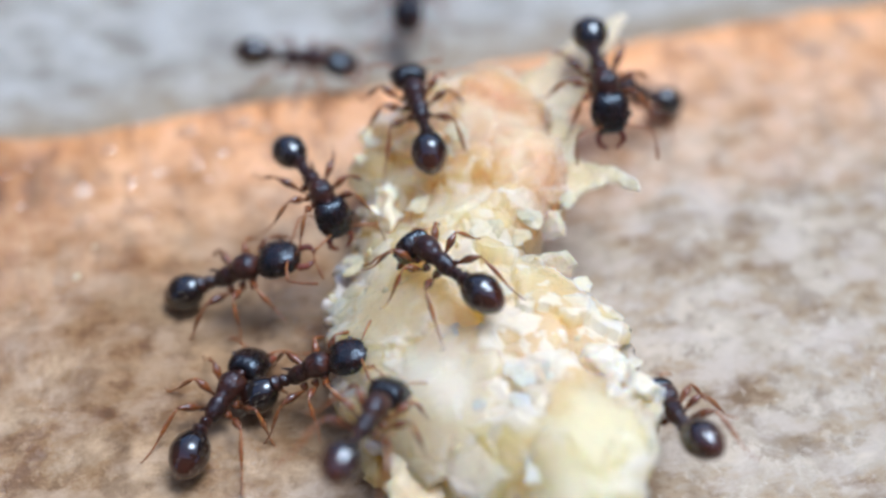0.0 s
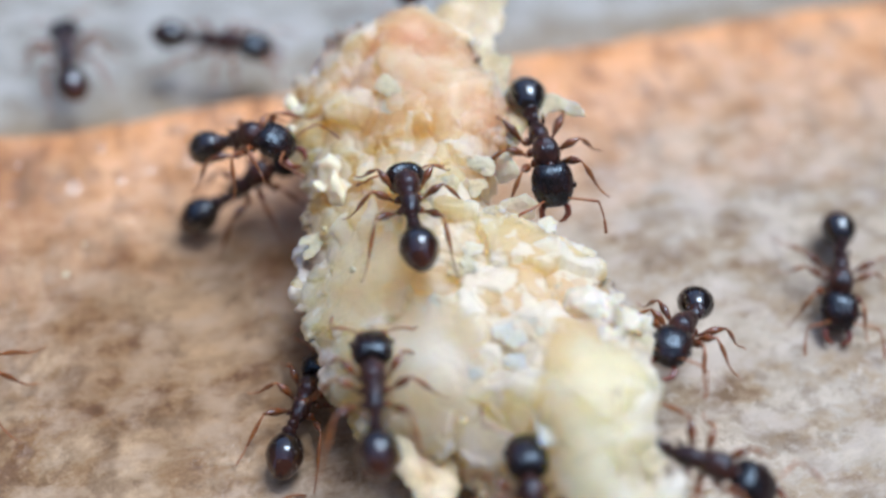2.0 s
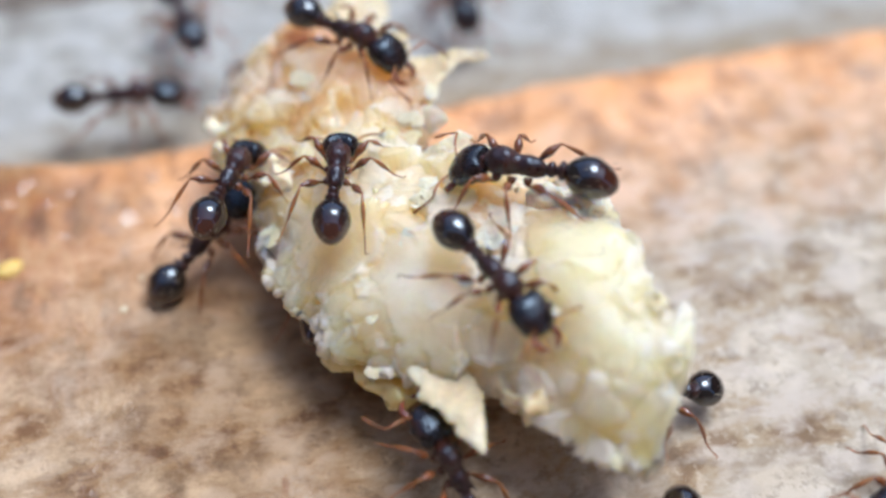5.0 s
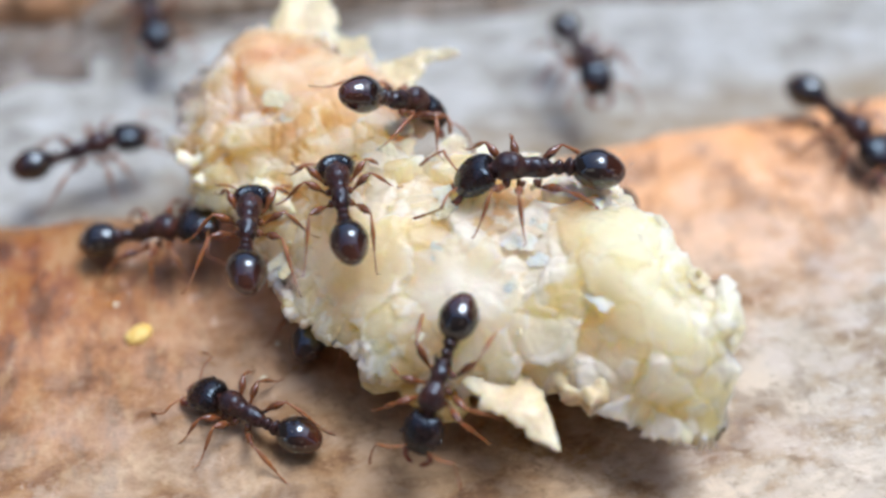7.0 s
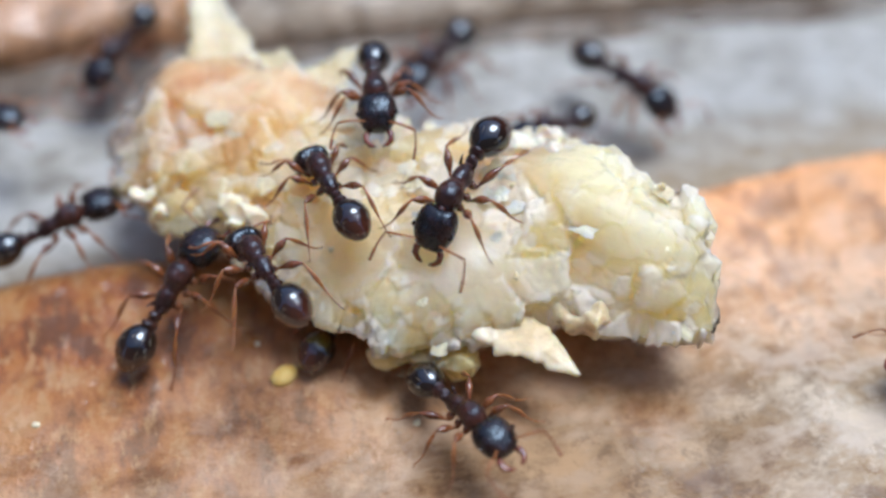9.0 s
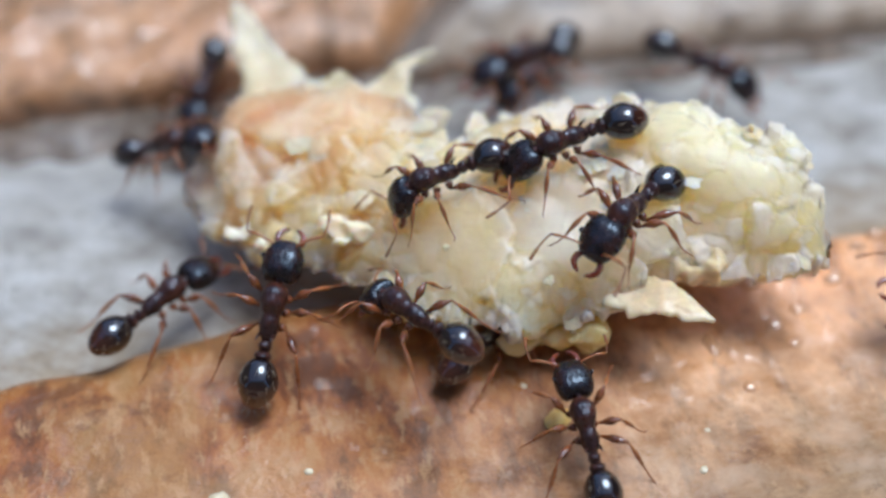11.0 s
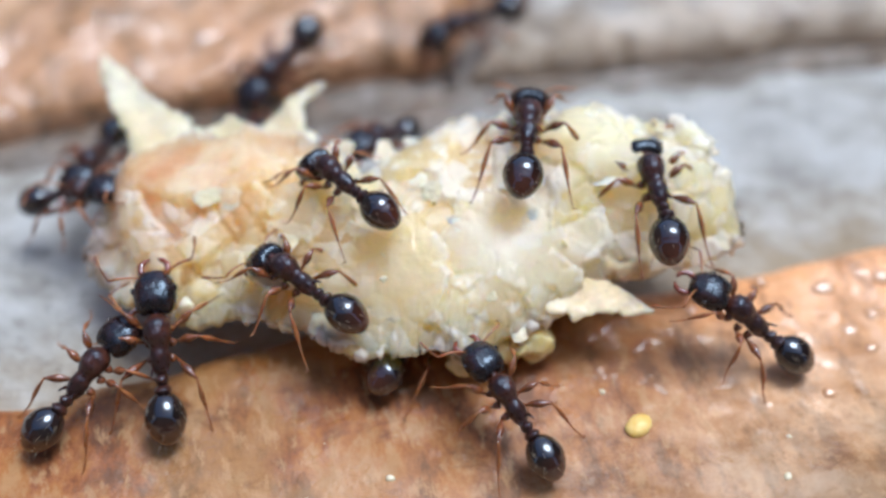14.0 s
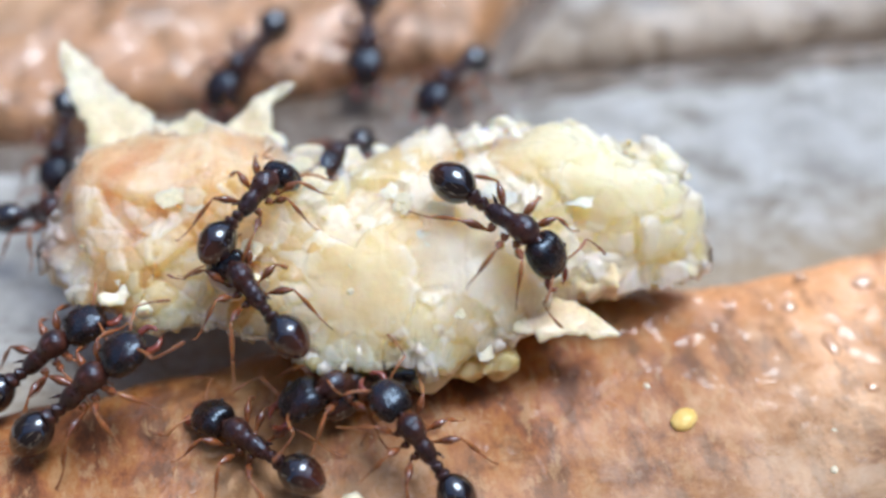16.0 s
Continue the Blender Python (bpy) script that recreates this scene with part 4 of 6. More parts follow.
def ant_leg(k, s):
    """Femur with its coxa; tibia and tarsus follow as meshes of their own. Foot meets the ground 0.5 below the body's middle."""
    reach = ((0.32, 0.40), (0.04, 0.50), (-0.30, 0.50))[k]
    foot = ((0.66, 0.82), (-0.14, 1.06), (-1.22, 0.84))[k]
    knee = Vector((reach[0], reach[1] * s, 0.20))
    ankle = Vector((reach[0] + (foot[0] - reach[0]) * 0.58, (reach[1] + (foot[1] - reach[1]) * 0.58) * s, -0.20))
    tip = Vector((foot[0], foot[1] * s, -0.36))
    coxa = tube(along((0, 0, 0.02), (0.02, 0.10 * s, -0.07), 4), [0.075, 0.08, 0.075, 0.06, 0.04], 9)
    femur = tube(along((0.02, 0.10 * s, -0.07), knee, 8, (0, 0, 0.03)), [0.022, 0.026, 0.040, 0.060, 0.076, 0.078, 0.060, 0.036, 0.022], 9)
    tibia = tube(along(knee, ankle, 7, (0, 0, 0.03)), [0.020, 0.022, 0.032, 0.043, 0.046, 0.038, 0.026, 0.018], 8)
    seg = along(ankle, tip, 10, (0, 0, -0.03))
    tarsus = tube(seg, [0.016, 0.018, 0.014, 0.017, 0.013, 0.016, 0.012, 0.015, 0.011, 0.013, 0.010], 6)
    claws = [tube([tip, tip + Vector((0.03, 0.03 * s + 0.02 * j, -0.012)), tip + Vector((0.045, 0.05 * s + 0.03 * j, -0.035))], [0.010, 0.008, 0.002], 4) for j in (1, -1)]
    return mesh_of("leg", *joined(coxa, femur), LEG_MAT), mesh_of("tibia", *tibia, AMBER), mesh_of("tarsus", *joined(tarsus, *claws), AMBER)


HIP = ((0.33, 0.15, -0.12), (0.08, 0.16, -0.13), (-0.18, 0.14, -0.13))


def build_ant():
    """An ant facing +x, its origin midway between the middles of head and gaster."""
    ant = tagged(new("ant"), "glossy black-brown worker ant with amber legs", "ant", "ants round the crumb")
    head = part("head", ant_head(), ant, "", mm(1.03, 0, -0.03, 0, 24, 0))
    for s in (1, -1):
        part("mandible", ant_mandible(s), head, "toothed red-brown mandible", mm(0.33, 0.17 * s, -0.10))
        part("antenna", ant_antenna(s), head, "elbowed amber antenna", mm(0.26, 0.15 * s, 0.08))
        eye = mesh_of("eye", *ball(lambda th, ph: (0.055 * math.cos(ph), 0.028 * math.sin(ph) * math.cos(th), 0.05 * math.sin(ph) * math.sin(th)), 12, 8), GASTER_MAT)
        part("eye", eye, head, "small black eye", mm(0.06, 0.365 * s, 0.06, 18 * -s))
    part("thorax", ant_thorax(), ant, "ribbed brown thorax", mm(0.12, 0, 0.02))
    part("petiole", ant_node("petiole", 0.115, 0.95, 0.24), ant, "", mm(-0.44, 0, 0.0))
    part("postpetiole", ant_node("postpetiole", 0.15, 0.85, 0.20), ant, "", mm(-0.62, 0, 0.01))
    gaster = part("gaster", ant_gaster(), ant, "polished black gaster", mm(-1.10, 0, 0.03, 0, -4, 0))
    part("setae", ant_setae(5), gaster, "fine pale bristles")
    for k in range(3):
        for s in (1, -1):
            leg, tibia, tarsus = ant_leg(k, s)
            ob = part("leg", leg, ant, "amber jointed leg", mm(HIP[k][0] + 0.1, HIP[k][1] * s, HIP[k][2]))
            part("tibia", tibia, ob)
            part("tarsus", tarsus, ob)
    return ant


def hold(ant, head_nod, gaster_turn):
    """How an ant holds its head and its gaster."""
    for child in ant.children:
        base = child.name.split(".")[0]
        if base == "head":
            child.matrix_basis = mm(0.72, 0, 0.06, 0, head_nod, gaster_turn * 0.4) @ mm(0.33, 0, -0.05)
            for feeler in child.children:
                if feeler.name.split(".")[0] == "antenna":
                    side = 1 if feeler.location.y > 0 else -1
                    feeler.matrix_basis = mm(0.26, 0.15 * side, 0.08, 0, -0.85 * max(0, head_nod - 14), 0)
        if base == "gaster":
            child.matrix_basis = mm(-0.67, 0, 0.01, 0, -4, gaster_turn) @ mm(-0.43, 0, 0.03)


def ant_like(first, size, head_nod, gaster_turn, label):
    """A copy of the first ant, with its own size and its own way of holding head and gaster."""
    ob = copy_thing(first, mm(0, 0, 0))
    ob.scale = (size, size, size)
    hold(ob, head_nod, gaster_turn)
    return tagged(ob, label)


first_ant = build_ant()
ants = {}
RIDER = "glossy black-brown worker ant with amber legs, climbing on the crumb"
PULLER = "glossy black-brown worker ant with amber legs, tugging at the crumb's rim"
RUNNER = "black-brown worker ant with amber legs, running over brick and mortar"
ants["a1"] = first_ant
first_ant.scale = (0.869, 0.869, 0.869)
tagged(first_ant, RIDER)
hold(first_ant, 58, 4)
ants["a2"] = ant_like(first_ant, 0.929, 30, -8, RIDER)
ants["a3"] = ant_like(first_ant, 0.892, 52, 6, PULLER)
ants["a4"] = ant_like(first_ant, 0.970, 8, 0, PULLER)
ants["a5"] = ant_like(first_ant, 0.923, 10, -6, PULLER)
ants["a6"] = ant_like(first_ant, 0.936, 20, 12, RUNNER)
ants["a7"] = ant_like(first_ant, 0.869, 15, 0, PULLER)
ants["a8"] = ant_like(first_ant, 0.869, 18, 14, RUNNER)
ants["a9"] = ant_like(first_ant, 0.896, 20, -5, RIDER)
ants["a10"] = ant_like(first_ant, 0.875, 14, 0, PULLER)
ants["a11"] = ant_like(first_ant, 0.869, 26, 20, RUNNER)
ants["a12"] = ant_like(first_ant, 0.869, 15, 5, RUNNER)
ants["a13"] = ant_like(first_ant, 0.970, 38, -6, PULLER)
ants["a14"] = ant_like(first_ant, 0.910, 16, 8, RUNNER)
ants["a15"] = ant_like(first_ant, 0.971, 34, -10, RUNNER)
ants["a17"] = ant_like(first_ant, 1.053, 18, 8, RUNNER)
ants["n1"] = ant_like(first_ant, 1.080, 18, 0, RUNNER)
ants["n2"] = ant_like(first_ant, 0.986, 18, 0, RUNNER)
ants["n3"] = ant_like(first_ant, 1.080, 18, 0, RUNNER)


def leg_parts(ant):
    return sorted((c for c in ant.children if c.name.split(".")[0] == "leg"), key=lambda c: c.name)


def gait(ant, seed, rows):
    """Legs and antennae of one ant: the legs step while it goes, and shift a little while it stands."""
    rng = random.Random(seed)
    times = [t for t, _ in rows]
    speed = [0.0]
    for (ta, ma), (tb, mb) in zip(rows, rows[1:]):
        speed.append((mb.translation - ma.translation).length / MM / max(0.05, tb - ta))
    for k, leg in enumerate(leg_parts(ant)):
        home = leg.matrix_basis.copy()
        sign = 1 if (k + k // 2) % 2 else -1
        out, base, step = [], rng.uniform(-11, 11), 1
        for t, v in zip(times, speed):
            step = -step
            swing = base + sign * step * min(14, 2 + 5 * v) * rng.uniform(0.4, 1)
            lift = rng.uniform(-4, 5)
            out.append((t, home @ pose(0, 0, 0, lift, 0, swing)))
        walk(leg, out)
    head = [c for c in ant.children if c.name.split(".")[0] == "head"][0]
    for feeler in [c for c in head.children if c.name.split(".")[0] == "antenna"]:
        home = feeler.matrix_basis.copy()
        walk(feeler, [(t, home @ pose(0, 0, 0, rng.uniform(-14, 14), rng.uniform(-12, 12), rng.uniform(-16, 16))) for t in times[::2] + times[-1:]])


def motions():
    crumb_rows = [
        (0, mm(5.50, -5.85, -0.23, -1.4, 1.4, -78.9)),
        (0.5, mm(5.39, -5.76, -0.23, -1.4, 1.6, -77.0)),
        (1, mm(5.66, -5.49, -0.25, -1.2, 3.2, -73.0)),
        (1.5, mm(5.43, -5.73, 0.53, 4.1, 5.2, -71.2)),
        (2, mm(5.37, -5.38, 0.42, 3.6, 7.3, -66.8)),
        (2.5, mm(5.12, -4.69, 0.03, 1.1, 5.6, -64.2)),
        (3, mm(4.96, -4.72, -0.02, 0.6, 2.7, -63.5)),
        (3.5, mm(4.69, -4.43, 0.11, 1.2, 1.4, -60.3)),
        (4, mm(4.38, -4.14, 0.24, 1.9, 0.1, -57.0)),
        (4.5, mm(4.05, -3.86, 0.37, 2.6, -1.2, -53.8)),
        (5, mm(3.69, -3.59, 0.50, 3.2, -2.5, -50.5)),
        (5.5, mm(3.30, -3.34, 0.63, 3.9, -3.8, -47.3)),
        (6, mm(2.86, -2.91, 0.46, 2.7, -2.9, -44.9)),
        (6.5, mm(2.12, -2.71, 0.84, 4.7, -4.1, -43.3)),
        (7, mm(1.19, -2.09, 0.39, 3.0, 1.7, -36.9)),
        (7.5, mm(0.54, -1.55, 0.24, 1.9, 2.1, -32.2)),
        (8, mm(-0.48, -1.27, 0.18, 1.5, 0.3, -28.8)),
        (8.5, mm(-1.22, -0.82, 0.10, 0.8, -0.1, -25.1)),
        (9, mm(-1.98, -0.41, 0.02, 0.2, -0.4, -21.4)),
        (9.5, mm(-2.76, -0.03, -0.06, -0.5, -0.8, -17.6)),
        (10, mm(-3.55, 0.32, -0.14, -1.1, -1.1, -13.9)),
        (10.5, mm(-4.36, 0.63, -0.22, -1.8, -1.5, -10.2)),
        (11, mm(-4.81, 0.79, -0.04, -0.8, -4.9, -10.8)),
        (11.5, mm(-5.71, 0.62, -0.12, -1.5, -2.6, -4.7)),
        (12, mm(-5.82, 0.34, -0.14, -1.7, -3.8, -10.6)),
        (12.5, mm(-6.26, 0.57, -0.26, -1.8, -0.8, -4.5)),
        (13, mm(-6.80, 0.55, -0.29, -1.5, 0.6, -1.3)),
        (13.5, mm(-7.28, 0.85, -0.57, -3.4, 1.5, 1.4)),
        (14, mm(-7.60, 0.56, -0.27, -2.1, -2.2, 2.3)),
        (14.5, mm(-7.90, 0.51, -0.15, -1.2, -1.0, 4.1)),
        (15, mm(-7.94, 0.59, -0.13, -1.1, -1.6, 2.0)),
        (15.5, mm(-8.31, 0.36, -0.20, -1.4, -1.1, 3.0)),
        (16, mm(-9.06, 0.06, -0.11, -0.9, 2.0, 2.5)),
    ]
    walk(crumb, crumb_rows)
    rows = [
        (0, mm(4.88, -5.41, 2.67, 0, 5, 131)),
        (0.5, mm(4.89, -5.11, 2.70, 0, 2, 112)),
        (1, mm(5.17, -4.89, 2.70, 0, 0, 104)),
        (1.5, mm(4.61, -5.15, 3.45, 0, -1, 95)),
        (2, mm(4.60, -4.84, 3.39, 0, -1, 98)),
        (2.5, mm(4.15, -4.17, 2.94, 0, -2, 89)),
        (3, mm(3.80, -3.99, 2.85, 0, -3, 82)),
        (3.5, mm(3.42, -3.77, 2.94, 0, -4, 83)),
        (4, mm(3.02, -3.57, 3.02, 0, -5, 84)),
        (4.5, mm(2.60, -3.38, 3.11, 0, -5, 85)),
        (5, mm(2.15, -3.22, 3.19, 0, -6, 87)),
        (5.5, mm(1.68, -3.08, 3.27, 0, -7, 88)),
        (6, mm(1.31, -2.67, 3.15, 0, -5, 99)),
        (6.5, mm(0.50, -2.44, 3.48, 0, -4, 103)),
        (7, mm(-0.44, -2.13, 3.12, 0, -5, 100)),
        (7.5, mm(-0.90, -1.53, 3.06, 0, -7, 93)),
        (8, mm(-1.69, -1.18, 3.03, 0, -6, 87)),
        (8.5, mm(-2.54, -0.87, 2.91, 0, -4, 102)),
        (9, mm(-3.40, -0.62, 2.78, 0, -2, 117)),
        (9.5, mm(-4.25, -0.41, 2.66, 0, -0, 132)),
        (10, mm(-5.11, -0.24, 2.55, 0, 1, 147)),
        (10.5, mm(-5.96, -0.12, 2.43, 0, 3, 162)),
        (11, mm(-6.18, 0.49, 2.70, 0, 6, 201)),
        (11.5, mm(-7.20, 0.33, 2.70, 0, 5, 191)),
        (12, mm(-7.36, 0.07, 2.61, 0, -3, 139)),
        (12.5, mm(-8.12, 0.19, 2.49, 0, -4, 129)),
        (13, mm(-8.64, 0.26, 2.55, 0, -2, 140)),
        (13.5, mm(-9.18, 0.93, 2.34, 0, 3, 166)),
        (14, mm(-9.23, 0.57, 2.61, 0, -2, 134)),
        (14.5, mm(-9.73, 0.28, 2.70, 0, -6, 111)),
        (15, mm(-9.97, 0.27, 2.64, 0, -9, 95)),
        (15.5, mm(-10.65, 0.18, 2.55, 0, -10, 76)),
        (16, mm(-11.44, -0.14, 2.76, 0, -10, 55)),
    ]
    walk(ants["a1"], rows)
    gait(ants["a1"], 1, rows)
    rows = [
        (0, mm(4.48, -1.80, 2.61, 0, -7, 104)),
        (0.5, mm(4.50, 0.06, 2.19, 0, -30, 36)),
        (1, mm(5.12, -0.39, 2.70, 0, 1, 44)),
        (1.5, mm(5.05, 4.20, 1.08, 0, -0, 74)),
        (2, mm(4.50, 4.29, 1.26, 0, -0, 88)),
        (2.5, mm(4.12, 1.05, 3.18, 0, 8, 81)),
        (2.75, mm(3.99, 0.65, 3.08, 0, 1, 45)),
        (3, mm(3.87, 0.25, 2.97, 0, -6, 10)),
        (3.5, mm(3.44, 0.28, 3.03, 0, -5, -1)),
        (4, mm(3.01, 0.29, 3.10, 0, -4, -11)),
        (4.5, mm(2.58, 0.30, 3.18, 0, -2, -21)),
        (5, mm(2.14, 0.29, 3.28, 0, -1, -31)),
        (5.5, mm(1.70, 0.28, 3.39, 0, 0, -42)),
        (6, mm(1.69, 0.28, 3.27, 0, 6, -32)),
        (6.5, mm(1.12, -0.05, 3.50, 0, 30, 28)),
        (7, mm(0.51, -0.15, 3.35, 0, 37, 43)),
        (7.5, mm(-0.29, 0.50, 3.10, 0, 41, 57)),
        (8, mm(-1.11, 2.79, 1.50, 0, -0, 37)),
        (8.25, mm(-1.15, 2.85, 1.50, 0, -0, -6)),
        (8.5, mm(-1.20, 2.91, 1.50, 0, -0, -50)),
        (8.8, mm(-2.31, 1.99, 2.99, 0, -17, -74)),
        (9.5, mm(-2.93, 1.00, 3.20, 0, -12, -107)),
        (9.6, mm(-3.00, 0.86, 3.24, 0, -11, -112)),
        (10, mm(-3.44, 0.77, 3.02, 0, -4, -122)),
        (10.5, mm(-3.94, 0.65, 2.76, 0, 5, -134)),
        (11, mm(-4.01, 0.97, 3.09, 0, 4, -157)),
        (11.5, mm(-4.89, 3.87, 1.50, 0, -0, -167)),
        (12, mm(-5.00, 3.81, 1.50, 0, -0, -175)),
        (12.5, mm(-5.36, 3.69, 1.50, 0, -0, -154)),
        (13, mm(-5.14, 6.64, 0.50, 0, -0, -102)),
        (13.5, mm(-4.70, 7.77, 0.50, 0, -0, -99)),
        (14, mm(-6.92, 7.47, 0.50, 0, -0, -151)),
        (14.5, mm(-7.98, 5.48, 0.50, 0, -0, -139)),
        (15, mm(-7.98, 5.49, 0.50, 0, -0, -141)),
        (15.5, mm(-8.19, 5.36, 0.50, 0, -0, -136)),
        (16, mm(-8.07, 5.17, 0.78, 0, -16, -117)),
    ]
    walk(ants["a2"], rows)
    gait(ants["a2"], 2, rows)
    rows = [
        (0, mm(2.62, -3.05, 2.01, 0, -4, -61)),
        (0.5, mm(2.45, -3.09, 2.04, 0, -5, -69)),
        (1, mm(2.34, -2.77, 2.01, 0, -3, -60)),
        (1.5, mm(1.87, -2.44, 2.21, 0, -16, -47)),
        (2, mm(1.53, -2.48, 2.45, 0, -34, -26)),
        (2.25, mm(1.34, -2.33, 2.20, 0, -17, 15)),
        (2.5, mm(1.16, -2.18, 1.95, 0, -0, 56)),
        (3, mm(1.86, -2.27, 1.95, 0, 0, 73)),
        (3.5, mm(1.46, -2.35, 2.09, 0, 0, 73)),
        (4, mm(1.06, -2.44, 2.23, 0, 0, 72)),
        (4.5, mm(0.66, -2.54, 2.38, 0, 0, 72)),
        (5, mm(0.26, -2.66, 2.54, 0, 0, 72)),
        (5.5, mm(-0.14, -2.78, 2.70, 0, -0, 71)),
        (6, mm(-0.23, -2.38, 2.70, 0, -0, 99)),
        (6.5, mm(-1.20, -2.18, 2.70, 0, 0, 95)),
        (7, mm(-1.95, -2.42, 2.70, 0, -0, 92)),
        (7.5, mm(-2.11, -2.12, 2.70, 0, -0, 110)),
        (8, mm(-3.11, -2.19, 2.70, 0, -0, 112)),
        (8.5, mm(-3.76, -2.14, 2.54, 0, -0, 117)),
        (9, mm(-4.39, -2.11, 2.38, 0, -0, 122)),
        (9.5, mm(-5.00, -2.11, 2.23, 0, -0, 127)),
        (10, mm(-5.58, -2.13, 2.09, 0, -0, 132)),
        (10.5, mm(-6.14, -2.17, 1.95, 0, -0, 138)),
        (11, mm(-6.65, -1.87, 1.95, 0, -0, 140)),
        (11.5, mm(-7.59, -2.13, 1.95, 0, -0, 140)),
        (12, mm(-8.24, -1.68, 1.95, 0, 0, 146)),
        (12.5, mm(-8.62, -1.00, 1.65, 0, -10, 134)),
        (13, mm(-9.09, -1.06, 1.74, 0, -10, 128)),
        (13.5, mm(-9.61, -0.66, 1.68, 0, -12, 140)),
        (14, mm(-9.88, -0.98, 1.83, 0, -12, 143)),
        (14.5, mm(-10.12, -1.13, 2.01, 0, -12, 141)),
        (15, mm(-10.28, -0.97, 1.98, 0, -13, 142)),
        (15.5, mm(-10.66, -1.29, 1.89, 0, -12, 136)),
        (16, mm(-11.37, -1.57, 2.10, 0, -12, 129)),
    ]
    walk(ants["a3"], rows)
    gait(ants["a3"], 3, rows)
    rows = [
        (0, mm(1.15, -4.25, 0.88, 0, -30, -1)),
        (0.5, mm(1.39, -3.76, 0.88, 0, -29, 11)),
        (1, mm(1.47, -3.24, 0.88, 0, -33, 6)),
        (1.5, mm(1.43, -2.66, 0.88, 0, -28, 9)),
        (2, mm(1.36, -2.14, 0.88, 0, -25, 23)),
        (2.5, mm(1.10, -2.09, 0.88, 0, -25, 6)),
        (3, mm(1.00, -2.90, 0.87, 0, -23, -4)),
        (3.5, mm(0.64, -2.84, 0.87, 0, -25, 8)),
        (4, mm(0.27, -2.78, 0.87, 0, -26, 20)),
        (4.5, mm(-0.10, -2.73, 0.87, 0, -28, 31)),
        (5, mm(-0.46, -2.67, 0.87, 0, -29, 43)),
        (5.5, mm(-0.83, -2.61, 0.88, 0, -31, 55)),
        (6, mm(-1.94, -1.46, 0.88, 0, -21, 39)),
        (6.5, mm(-3.39, -1.02, 0.88, 0, -22, 10)),
        (7, mm(-4.16, -0.99, 0.88, 0, -19, -5)),
        (7.5, mm(-4.42, -1.55, 0.88, 0, -18, -15)),
        (8, mm(-5.03, -1.70, 0.88, 0, -21, 18)),
        (8.5, mm(-5.63, -1.67, 0.93, 0, -23, 37)),
        (9, mm(-6.22, -1.65, 0.99, 0, -26, 56)),
        (9.5, mm(-6.82, -1.62, 1.04, 0, -29, 75)),
        (10, mm(-7.42, -1.60, 1.10, 0, -32, 94)),
        (10.5, mm(-8.01, -1.58, 1.15, 0, -34, 113)),
        (11, mm(-9.07, -1.43, 1.15, 0, -34, 77)),
        (11.5, mm(-10.05, -1.81, 1.15, 0, -34, 60)),
        (12, mm(-10.91, -1.50, 1.15, 0, -31, 22)),
        (12.5, mm(-11.23, -1.66, 1.15, 0, -32, 22)),
        (13, mm(-11.44, -2.39, 1.15, 0, -34, 72)),
        (13.5, mm(-11.59, -2.14, 1.15, 0, -34, 92)),
        (14, mm(-12.18, -1.99, 1.15, 0, -34, 98)),
        (14.5, mm(-13.11, -2.14, 1.15, 0, -34, 94)),
        (15, mm(-13.36, -2.26, 1.15, 0, -32, 76)),
        (15.5, mm(-13.95, -2.92, 1.15, 0, -33, 65)),
        (16, mm(-14.17, -2.87, 1.15, 0, -32, 29)),
    ]
    walk(ants["a4"], rows)
    gait(ants["a4"], 4, rows)
